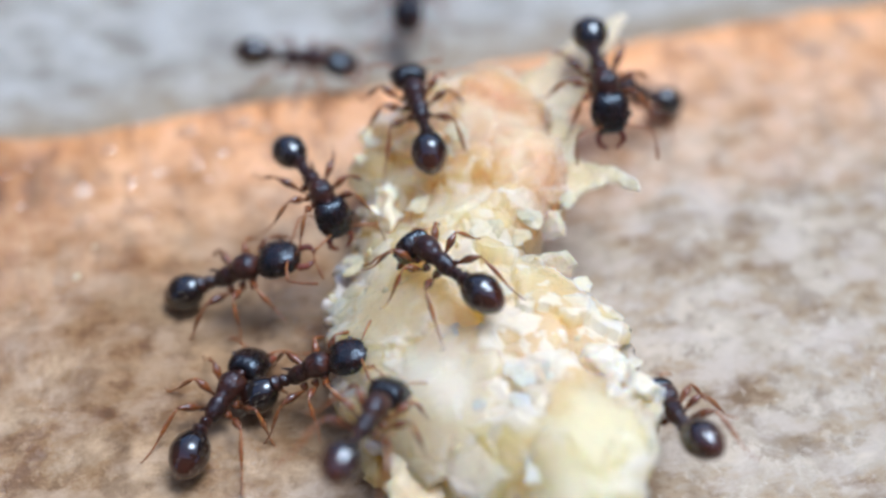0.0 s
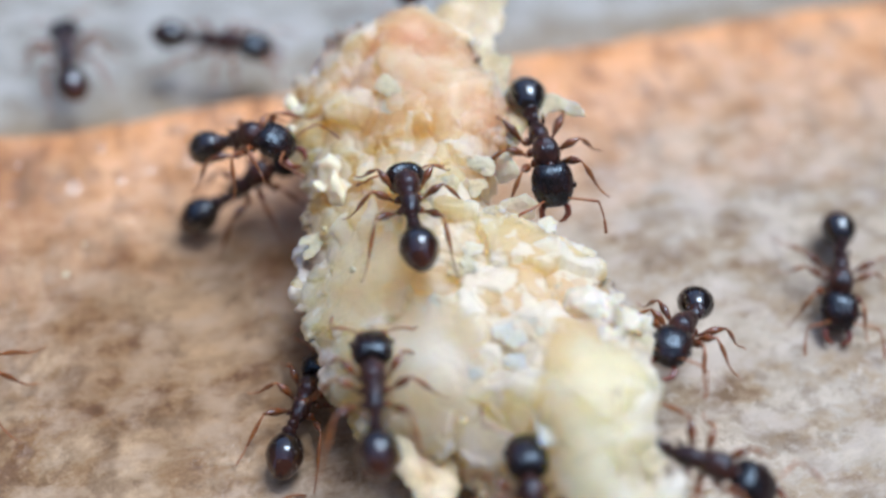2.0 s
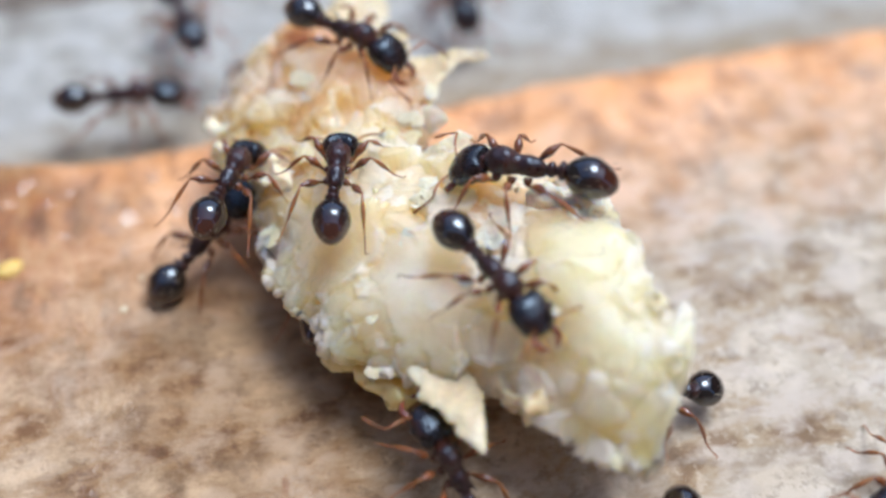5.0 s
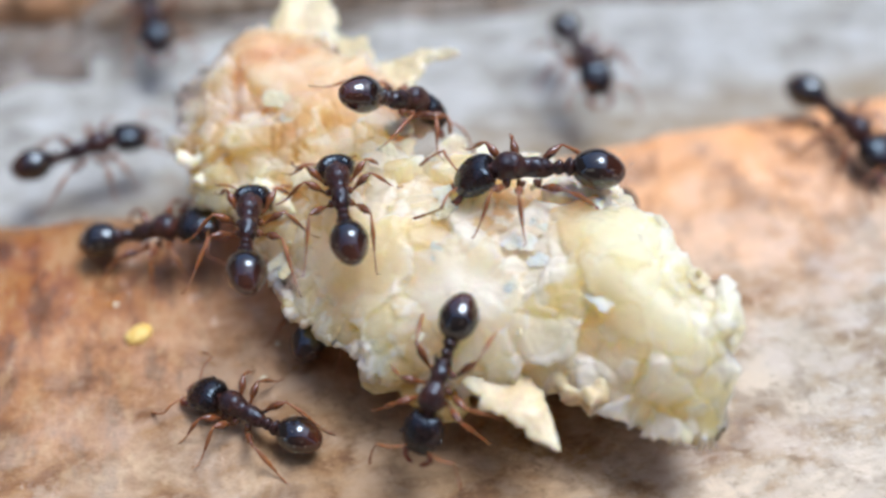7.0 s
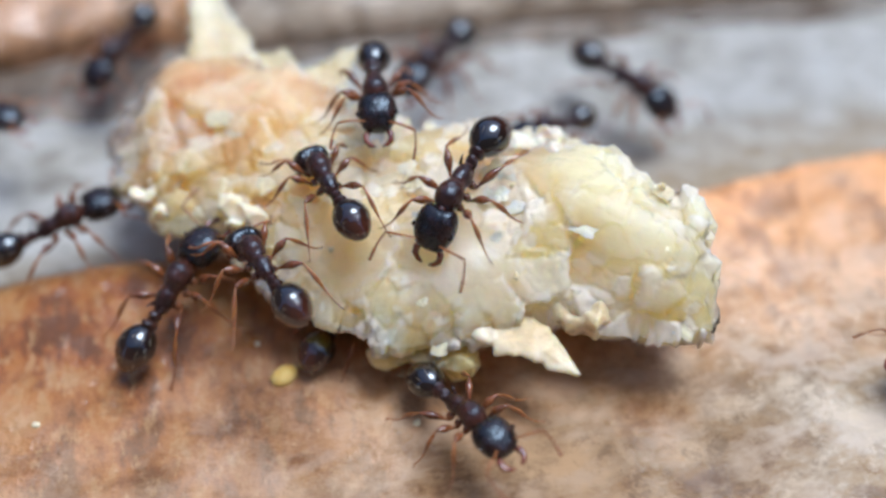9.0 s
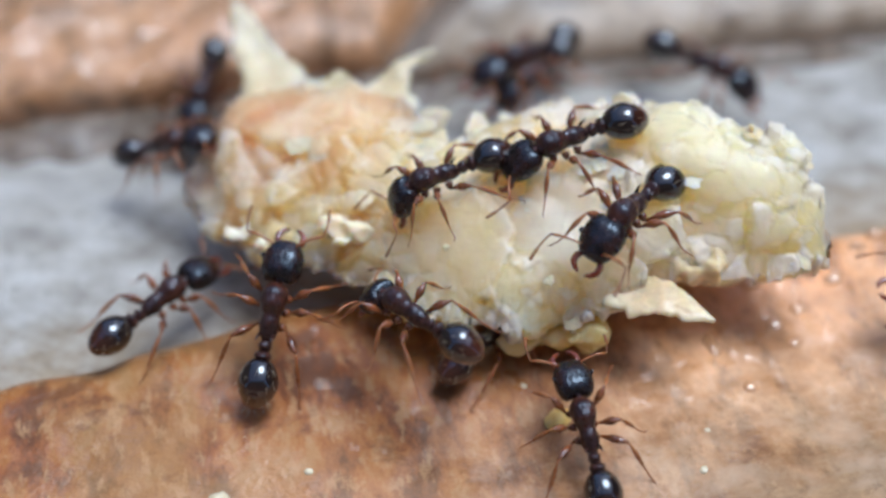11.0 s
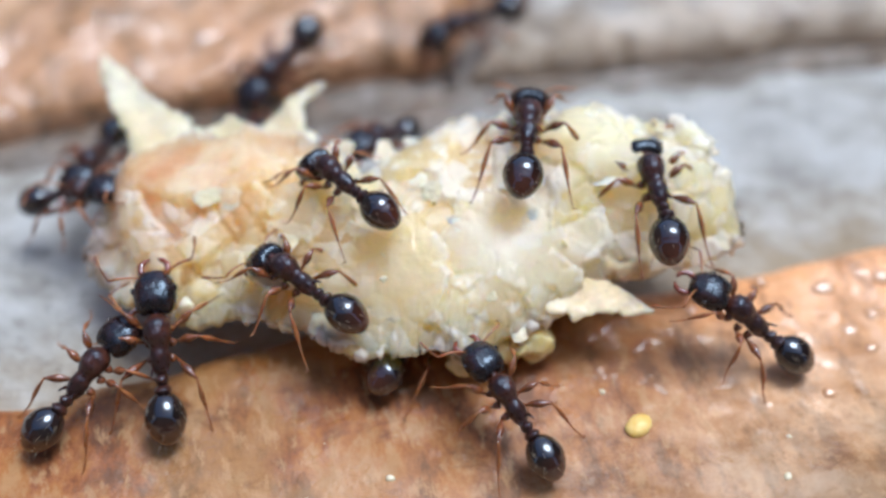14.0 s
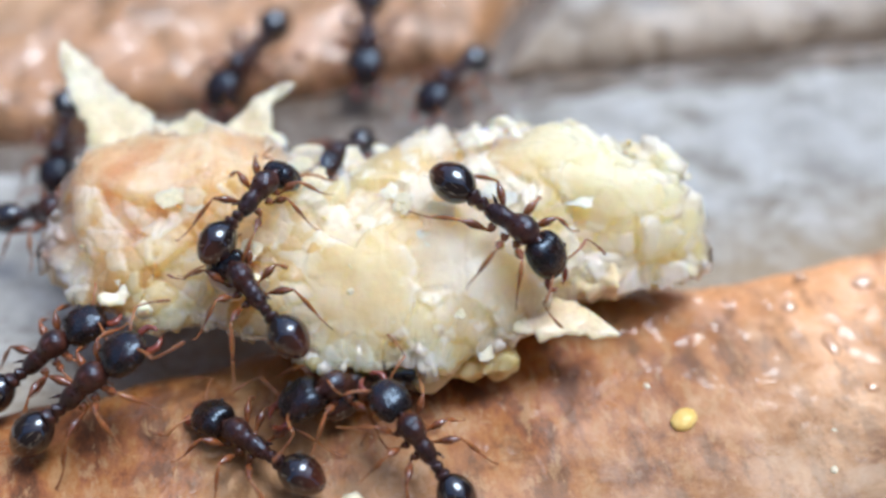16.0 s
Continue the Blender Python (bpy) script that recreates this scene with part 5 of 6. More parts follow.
    rows = [
        (0, mm(1.78, 2.04, 0.50, 0, -0, -8)),
        (0.5, mm(1.44, 2.20, 0.58, 0, -5, -24)),
        (1, mm(1.12, 2.35, 0.50, 0, -0, -12)),
        (1.5, mm(0.77, 2.16, 0.50, 0, -0, -4)),
        (2, mm(0.11, 2.55, 0.50, 0, -0, -8)),
        (2.5, mm(-0.13, 2.65, 0.50, 0, -0, -14)),
        (3, mm(-0.43, 2.16, 0.50, 0, -0, -2)),
        (3.5, mm(-1.02, 2.02, 0.50, 0, -0, 0)),
        (4, mm(-1.62, 1.89, 0.50, 0, -0, 3)),
        (4.5, mm(-2.21, 1.75, 0.50, 0, -0, 6)),
        (5, mm(-2.80, 1.61, 0.50, 0, -0, 9)),
        (5.5, mm(-3.39, 1.48, 0.50, 0, -0, 12)),
        (6, mm(-3.86, 1.51, 0.50, 0, -0, 16)),
        (6.5, mm(-5.17, 1.64, 0.50, 0, -0, 25)),
        (7, mm(-5.96, 1.50, 0.50, 0, -0, 27)),
        (7.5, mm(-6.62, 1.07, 0.50, 0, -0, 34)),
        (8, mm(-7.36, 0.56, 0.85, 0, -21, 12)),
        (8.5, mm(-8.03, 0.37, 0.78, 0, -17, 19)),
        (9, mm(-8.70, 0.19, 0.71, 0, -13, 27)),
        (9.5, mm(-9.38, 0.00, 0.64, 0, -8, 35)),
        (10, mm(-10.05, -0.18, 0.57, 0, -4, 43)),
        (10.5, mm(-10.72, -0.37, 0.50, 0, -0, 51)),
        (11, mm(-11.25, -0.54, 0.50, 0, -0, 49)),
        (11.5, mm(-11.96, -1.01, 0.50, 0, -0, 54)),
        (12, mm(-12.31, -0.79, 0.50, 0, -0, 46)),
        (12.5, mm(-12.49, -1.33, 1.02, 0, -33, 22)),
        (13, mm(-13.09, -1.31, 0.50, 0, -0, 56)),
        (13.5, mm(-13.28, -1.91, 0.88, 0, -23, 47)),
        (14, mm(-13.46, -2.33, 0.87, 0, -23, 51)),
        (14.5, mm(-13.93, -2.52, 0.88, 0, -26, 44)),
        (15, mm(-14.20, -2.14, 0.87, 0, -25, 36)),
        (15.5, mm(-14.42, -2.50, 0.88, 0, -28, 28)),
        (16, mm(-15.04, -2.02, 0.88, 0, -27, 30)),
    ]
    walk(ants["a5"], rows)
    gait(ants["a5"], 5, rows)
    rows = [
        (0, mm(1.20, -6.68, 0.50, 0, -0, 64)),
        (0.5, mm(1.47, -6.08, 0.50, 0, -0, 63)),
        (1, mm(1.51, -6.06, 0.50, 0, -0, 49)),
        (1.5, mm(-0.72, -4.02, 0.50, 0, -0, 103)),
        (2, mm(-3.00, 2.09, 0.50, 0, -0, 105)),
        (2.25, mm(-3.13, 2.22, 0.76, 0, -17, 56)),
        (2.5, mm(-3.26, 2.34, 1.03, 0, -33, 7)),
        (3, mm(-0.35, 3.21, 0.50, 0, -0, 9)),
        (3.5, mm(-0.73, 3.43, 0.55, 0, -3, -11)),
        (4, mm(-1.11, 3.65, 0.60, 0, -6, -30)),
        (4.5, mm(-1.50, 3.86, 0.64, 0, -8, -50)),
        (5, mm(-1.88, 4.08, 0.69, 0, -11, -69)),
        (5.5, mm(-2.26, 4.30, 0.74, 0, -14, -89)),
        (6, mm(-2.58, 4.86, 0.54, 0, -2, -92)),
        (6.5, mm(-4.16, 6.06, 0.57, 0, -4, -92)),
        (7, mm(-5.32, 6.01, 0.50, 0, -0, -77)),
        (7.5, mm(-6.24, 5.58, 0.50, 0, -0, -67)),
        (8, mm(-6.85, 5.75, 0.50, 0, -0, -123)),
        (8.5, mm(-7.65, 5.70, 0.50, 0, -0, -119)),
        (9, mm(-8.45, 5.64, 0.50, 0, -0, -114)),
        (9.5, mm(-9.25, 5.59, 0.50, 0, -0, -109)),
        (10, mm(-10.05, 5.54, 0.50, 0, -0, -105)),
        (10.5, mm(-10.85, 5.48, 0.50, 0, -0, -100)),
        (11, mm(-11.16, 5.28, 0.50, 0, -0, -99)),
        (11.5, mm(-12.60, 4.16, 0.61, 0, -6, -91)),
        (12, mm(-12.64, 4.44, 0.59, 0, -5, -98)),
        (12.5, mm(-12.85, 4.43, 0.50, 0, -0, -93)),
        (13, mm(-13.29, 4.25, 0.59, 0, -5, -95)),
        (13.5, mm(-13.80, 3.66, 0.73, 0, -14, -114)),
        (14, mm(-14.22, 2.96, 0.82, 0, -19, -100)),
        (14.5, mm(-14.94, 3.63, 0.50, 0, -0, -92)),
        (15, mm(-14.80, 3.69, 0.50, 0, -0, -86)),
        (15.5, mm(-15.17, 3.47, 0.50, 0, -0, -87)),
        (16, mm(-15.95, 3.63, 0.50, 0, -0, -88)),
    ]
    walk(ants["a6"], rows)
    gait(ants["a6"], 6, rows)
    rows = [
        (0, mm(3.82, -8.22, 2.44, 0, 21, 70)),
        (0.5, mm(3.69, -8.09, 2.44, 0, -34, 64)),
        (1, mm(4.32, -8.58, 3.19, 0, -34, 77)),
        (1.5, mm(3.98, -8.01, 2.70, 0, -0, 94)),
        (2, mm(4.13, -8.00, 2.70, 0, 0, 95)),
        (2.5, mm(3.99, -7.65, 2.70, 0, -0, 98)),
        (3, mm(3.87, -7.62, 2.70, 0, 0, 101)),
        (3.5, mm(3.54, -6.58, 2.31, 0, 0, 94)),
        (4, mm(3.11, -5.58, 1.89, 0, 0, 88)),
        (4.5, mm(2.59, -4.62, 1.43, 0, 0, 82)),
        (5, mm(2.00, -3.72, 0.96, 0, 0, 76)),
        (5.5, mm(1.32, -2.87, 0.45, 0, -0, 70)),
        (6, mm(0.87, -2.71, 0.45, 0, -0, 66)),
        (6.5, mm(-0.10, -2.53, 0.45, 0, -0, 69)),
        (7, mm(-0.76, -2.25, 0.45, 0, -0, 68)),
        (7.5, mm(-1.37, -1.99, 0.45, 0, -0, 68)),
        (8, mm(-2.03, -1.89, 0.45, 0, -0, 68)),
        (8.5, mm(-2.61, -1.75, 0.44, 0, -0, 64)),
        (9, mm(-3.17, -1.62, 0.43, 0, -0, 60)),
        (9.5, mm(-3.73, -1.50, 0.43, 0, -0, 56)),
        (10, mm(-4.26, -1.39, 0.44, 0, -0, 52)),
        (10.5, mm(-4.79, -1.28, 0.45, 0, -0, 48)),
        (11, mm(-5.27, -1.17, 0.45, 0, -0, 46)),
        (11.5, mm(-5.88, -1.23, 0.45, 0, -0, 50)),
        (12, mm(-6.52, -1.25, 0.45, 0, -0, 51)),
        (12.5, mm(-6.85, -1.07, 0.45, 0, -0, 54)),
        (13, mm(-7.22, -1.00, 0.45, 0, -0, 53)),
        (13.5, mm(-7.61, -0.89, 0.45, 0, -0, 52)),
        (14, mm(-7.91, -1.17, 0.45, 0, -0, 53)),
        (14.5, mm(-8.17, -1.12, 0.45, 0, -0, 52)),
        (15, mm(-8.33, -1.13, 0.45, 0, -0, 52)),
        (15.5, mm(-8.75, -1.38, 0.45, 0, -0, 54)),
        (16, mm(-9.43, -1.77, 0.45, 0, -0, 55)),
    ]
    walk(ants["a7"], rows)
    gait(ants["a7"], 7, rows)
    rows = [
        (0, mm(2.61, -6.40, 0.99, 0, -34, 1)),
        (0.5, mm(2.57, -6.76, 0.99, 0, -34, 8)),
        (1, mm(3.20, -7.09, 0.99, 0, -34, 60)),
        (1.5, mm(2.87, -6.89, 0.99, 0, -34, 53)),
        (2, mm(2.78, -6.79, 0.50, 0, -0, 72)),
        (2.5, mm(3.02, -7.08, 0.99, 0, -34, 114)),
        (2.75, mm(2.87, -7.03, 0.99, 0, -34, 157)),
        (3, mm(2.71, -6.97, 0.99, 0, -34, 199)),
        (3.5, mm(3.16, -7.14, 0.99, 0, -34, 182)),
        (4, mm(3.61, -7.31, 0.99, 0, -34, 166)),
        (4.2, mm(3.79, -7.37, 0.99, 0, -34, 159)),
        (4.5, mm(3.91, -7.44, 0.99, 0, -34, 145)),
        (5, mm(4.12, -7.54, 0.99, 0, -34, 122)),
        (5.5, mm(4.32, -7.64, 0.99, 0, -34, 99)),
        (6, mm(2.95, -7.04, 0.99, 0, -34, 116)),
        (6.5, mm(0.78, -6.67, 0.99, 0, -34, 162)),
        (7, mm(-1.98, -4.63, 0.50, 0, -0, 149)),
        (7.5, mm(-2.65, -6.61, 0.99, 0, -34, 211)),
        (8, mm(-2.86, -7.96, 0.99, 0, -34, 193)),
        (8.5, mm(-2.96, -7.75, 0.99, 0, -34, 190)),
        (9, mm(-3.07, -7.54, 0.99, 0, -34, 187)),
        (9.5, mm(-3.17, -7.33, 0.99, 0, -34, 185)),
        (10, mm(-3.28, -7.11, 0.99, 0, -34, 182)),
        (10.5, mm(-3.38, -6.90, 0.99, 0, -34, 179)),
        (11, mm(-3.69, -6.92, 0.99, 0, -34, 179)),
        (11.5, mm(-4.00, -6.95, 0.99, 0, -34, 179)),
        (12, mm(-4.31, -6.98, 0.99, 0, -34, 179)),
        (12.5, mm(-4.62, -7.00, 0.99, 0, -34, 179)),
        (13, mm(-4.93, -7.03, 0.99, 0, -34, 179)),
        (13.5, mm(-5.24, -7.05, 0.99, 0, -34, 179)),
        (14, mm(-5.55, -7.08, 0.99, 0, -34, 179)),
        (14.5, mm(-5.86, -7.11, 0.99, 0, -34, 179)),
        (15, mm(-6.17, -7.13, 0.99, 0, -34, 179)),
        (15.5, mm(-6.48, -7.16, 0.99, 0, -34, 179)),
        (16, mm(-6.79, -7.18, 0.99, 0, -34, 179)),
    ]
    walk(ants["a8"], rows)
    gait(ants["a8"], 8, rows)
    rows = [
        (0, mm(6.47, -10.91, 1.80, 0, -16, 79)),
        (0.5, mm(6.46, -10.14, 2.07, 0, -13, 79)),
        (1, mm(5.96, -8.93, 1.98, 0, -10, 71)),
        (1.2, mm(6.64, -9.00, 2.52, 0, -11, 41)),
        (1.5, mm(7.45, -9.23, 3.12, 0, 3, -15)),
        (2, mm(8.72, -8.75, 2.20, 0, 1, -22)),
        (2.5, mm(8.47, -9.11, 0.92, 0, -26, -79)),
        (3, mm(8.39, -9.36, 0.83, 0, -20, -89)),
        (3.5, mm(8.20, -9.18, 0.85, 0, -22, -88)),
        (4, mm(8.01, -9.00, 0.88, 0, -23, -88)),
        (4.5, mm(7.83, -8.82, 0.90, 0, -25, -87)),
        (5, mm(7.64, -8.65, 0.92, 0, -26, -87)),
        (5.5, mm(7.45, -8.47, 0.94, 0, -27, -86)),
        (6, mm(7.05, -8.42, 0.95, 0, -28, -88)),
        (6.5, mm(6.66, -8.37, 0.97, 0, -29, -91)),
        (7, mm(6.26, -8.32, 0.98, 0, -30, -93)),
        (7.5, mm(5.86, -8.27, 0.99, 0, -31, -95)),
        (8, mm(5.46, -8.22, 1.00, 0, -32, -98)),
        (8.5, mm(4.80, -7.95, 1.00, 0, -32, -99)),
        (9, mm(4.13, -7.68, 1.00, 0, -31, -100)),
        (9.5, mm(3.47, -7.40, 0.99, 0, -31, -101)),
        (10, mm(2.81, -7.13, 0.99, 0, -31, -102)),
        (10.5, mm(2.14, -6.86, 0.99, 0, -31, -103)),
        (11, mm(1.98, -6.85, 0.99, 0, -31, -104)),
        (11.5, mm(1.82, -6.84, 0.98, 0, -30, -104)),
        (12, mm(1.66, -6.83, 0.98, 0, -30, -105)),
        (12.5, mm(1.49, -6.82, 0.98, 0, -30, -105)),
        (13, mm(1.33, -6.81, 0.98, 0, -30, -106)),
        (13.5, mm(1.17, -6.79, 0.98, 0, -30, -106)),
        (14, mm(1.01, -6.78, 0.97, 0, -30, -107)),
        (14.5, mm(0.85, -6.77, 0.97, 0, -30, -107)),
        (15, mm(0.69, -6.76, 0.97, 0, -30, -108)),
        (15.5, mm(0.52, -6.75, 0.97, 0, -29, -108)),
        (16, mm(0.36, -6.74, 0.97, 0, -29, -108)),
    ]
    walk(ants["a9"], rows)
    gait(ants["a9"], 9, rows)
    rows = [
        (0, mm(7.64, -11.03, 1.50, 0, -0, 77)),
        (0.5, mm(7.40, -10.66, 1.57, 0, -6, 76)),
        (1, mm(7.70, -10.10, 1.50, 0, -12, 78)),
        (1.5, mm(6.76, -10.72, 2.07, 0, -16, 115)),
        (2, mm(6.40, -9.59, 2.04, 0, -13, 95)),
        (2.5, mm(6.53, -7.80, 2.46, 0, -9, 76)),
        (3, mm(6.18, -7.03, 2.82, 0, -7, 109)),
        (3.5, mm(5.74, -6.48, 3.01, 0, -6, 60)),
        (4, mm(5.26, -5.97, 3.18, 0, -5, 11)),
        (4.2, mm(5.05, -5.78, 3.24, 0, -4, -9)),
        (4.5, mm(4.90, -5.66, 3.32, 0, -1, -25)),
        (5, mm(4.64, -5.48, 3.46, 0, 4, -52)),
        (5.5, mm(4.36, -5.31, 3.60, 0, 9, -79)),
        (6, mm(4.04, -4.93, 3.33, 0, 9, -80)),
        (6.25, mm(3.00, -4.84, 3.18, 0, 22, -121)),
        (6.5, mm(1.97, -4.75, 3.02, 0, 34, -161)),
        (7, mm(1.17, -4.86, 1.96, 0, 34, -112)),
        (7.5, mm(0.60, -4.71, 1.75, 0, 34, -122)),
        (8, mm(0.11, -4.37, 1.83, 0, 34, -75)),
        (8.5, mm(-0.54, -4.18, 1.46, 0, 8, -63)),
        (9, mm(-1.20, -3.99, 1.10, 0, -18, -52)),
        (9.2, mm(-1.46, -3.91, 0.95, 0, -29, -47)),
        (9.5, mm(-1.93, -3.97, 0.93, 0, -29, -11)),
        (10, mm(-2.71, -4.06, 0.90, 0, -29, 49)),
        (10.5, mm(-3.49, -4.15, 0.88, 0, -29, 108)),
        (11, mm(-3.85, -3.47, 0.88, 0, -24, 104)),
        (11.5, mm(-4.93, -3.13, 0.88, 0, -24, 118)),
        (12, mm(-5.18, -3.22, 0.88, 0, -24, 121)),
        (12.5, mm(-5.39, -3.04, 0.88, 0, -23, 127)),
        (13, mm(-5.64, -2.91, 0.87, 0, -24, 133)),
        (13.5, mm(-6.11, -2.85, 0.88, 0, -23, 130)),
        (14, mm(-6.37, -2.84, 0.88, 0, -24, 126)),
        (14.5, mm(-7.04, -2.94, 0.88, 0, -23, 121)),
        (15, mm(-7.60, -3.05, 0.88, 0, -22, 106)),
        (15.5, mm(-8.25, -3.42, 0.88, 0, -27, 106)),
        (16, mm(-8.61, -3.69, 0.88, 0, -30, 131)),
    ]
    walk(ants["a10"], rows)
    gait(ants["a10"], 10, rows)
    rows = [
        (0, mm(8.46, -7.50, 1.60, 0, 29, 100)),
        (0.25, mm(8.50, -7.30, 1.75, 0, -10, 165)),
        (0.5, mm(8.56, -7.08, 1.85, 0, -34, 224)),
        (1, mm(8.98, -6.28, 1.85, 0, -27, 236)),
        (1.5, mm(9.03, -6.22, 1.85, 0, -30, 239)),
        (2, mm(9.05, -6.06, 1.85, 0, -30, 238)),
        (2.5, mm(8.85, -5.80, 1.85, 0, -34, 230)),
        (3, mm(8.87, -6.30, 1.50, 0, 3, 257)),
        (3.5, mm(8.50, -6.37, 1.68, 0, -25, 238)),
        (4, mm(8.17, -6.26, 1.51, 0, -27, 223)),
        (4.5, mm(7.84, -6.15, 1.33, 0, -30, 208)),
        (5, mm(7.52, -6.04, 1.16, 0, -32, 193)),
        (5.5, mm(7.19, -5.93, 0.99, 0, -34, 178)),
        (6, mm(6.05, -2.34, 0.99, 0, -34, 187)),
        (6.5, mm(5.04, -1.36, 0.99, 0, -34, 197)),
        (7, mm(4.03, -0.38, 0.99, 0, -34, 207)),
        (7.5, mm(3.44, 1.40, 0.76, 0, -16, 207)),
        (8, mm(2.94, 1.10, 0.99, 0, -32, 211)),
        (8.5, mm(1.86, 1.92, 0.92, 0, -27, 214)),
        (9, mm(0.77, 2.73, 0.84, 0, -22, 216)),
        (9.5, mm(-0.31, 3.55, 0.77, 0, -17, 218)),
        (10, mm(-1.40, 4.37, 0.70, 0, -13, 221)),
        (10.5, mm(-2.48, 5.19, 0.62, 0, -8, 223)),
        (11, mm(-4.18, 5.62, 0.50, 0, -0, 225)),
        (11.5, mm(-5.48, 4.47, 0.81, 0, -20, 231)),
        (12, mm(-6.41, 3.57, 0.86, 0, -23, 222)),
        (12.5, mm(-7.46, 3.38, 0.99, 0, -34, 224)),
        (13, mm(-7.75, 3.33, 0.99, 0, -33, 216)),
        (13.5, mm(-8.68, 3.37, 0.99, 0, -34, 213)),
        (14, mm(-8.61, 3.29, 0.99, 0, -34, 232)),
        (14.5, mm(-9.14, 3.18, 0.99, 0, -34, 237)),
        (15, mm(-9.16, 3.20, 0.98, 0, -31, 237)),
        (15.5, mm(-9.61, 2.84, 0.99, 0, -32, 240)),
        (16, mm(-10.17, 2.76, 0.99, 0, -32, 242)),
    ]
    walk(ants["a11"], rows)
    gait(ants["a11"], 11, rows)
    rows = [
        (0, mm(-7.70, -1.71, 0.71, 0, -13, 1)),
        (0.5, mm(-7.73, -1.74, 0.71, 0, -13, 1)),
        (1, mm(-7.77, -1.77, 0.71, 0, -13, 1)),
        (1.5, mm(-7.80, -1.80, 0.71, 0, -13, 1)),
        (2, mm(-7.83, -1.82, 0.71, 0, -13, 1)),
        (2.5, mm(-7.86, -1.85, 0.71, 0, -13, 1)),
        (3, mm(-7.89, -1.88, 0.71, 0, -13, 1)),
        (3.5, mm(-8.34, -1.23, 0.70, 0, -13, 2)),
        (4, mm(-8.78, -0.59, 0.70, 0, -12, 3)),
        (4.5, mm(-9.22, 0.05, 0.69, 0, -12, 3)),
        (5, mm(-9.67, 0.69, 0.68, 0, -11, 4)),
        (5.5, mm(-10.11, 1.34, 0.67, 0, -11, 4)),
        (6, mm(-10.27, 1.65, 0.67, 0, -11, -1)),
        (6.5, mm(-10.43, 1.96, 0.67, 0, -10, -6)),
        (7, mm(-10.59, 2.26, 0.66, 0, -10, -11)),
        (7.5, mm(-10.75, 2.57, 0.66, 0, -10, -16)),
        (8, mm(-10.91, 2.88, 0.66, 0, -10, -22)),
        (8.5, mm(-10.95, 3.01, 0.71, 0, -13, -20)),
        (9, mm(-11.00, 3.13, 0.76, 0, -16, -19)),
        (9.5, mm(-11.05, 3.26, 0.81, 0, -20, -18)),
        (10, mm(-11.09, 3.38, 0.86, 0, -23, -17)),
        (10.5, mm(-11.14, 3.51, 0.91, 0, -26, -16)),
        (11, mm(-11.61, 2.99, 0.95, 0, -29, -16)),
        (11.5, mm(-12.58, 2.30, 0.92, 0, -27, -14)),
        (12, mm(-12.64, 2.37, 0.97, 0, -30, -19)),
        (12.5, mm(-13.14, 2.66, 0.93, 0, -27, -16)),
        (13, mm(-13.47, 1.99, 0.99, 0, -32, -18)),
        (13.5, mm(-14.01, 1.73, 0.97, 0, -30, -21)),
        (14, mm(-14.53, 1.80, 0.95, 0, -29, -17)),
        (14.5, mm(-14.99, 1.84, 0.94, 0, -28, -19)),
        (15, mm(-15.20, 1.96, 0.91, 0, -26, -19)),
        (15.5, mm(-15.46, 1.36, 0.93, 0, -28, -20)),
        (16, mm(-15.74, 1.23, 0.94, 0, -28, -18)),
    ]
    walk(ants["a12"], rows)
    gait(ants["a12"], 12, rows)
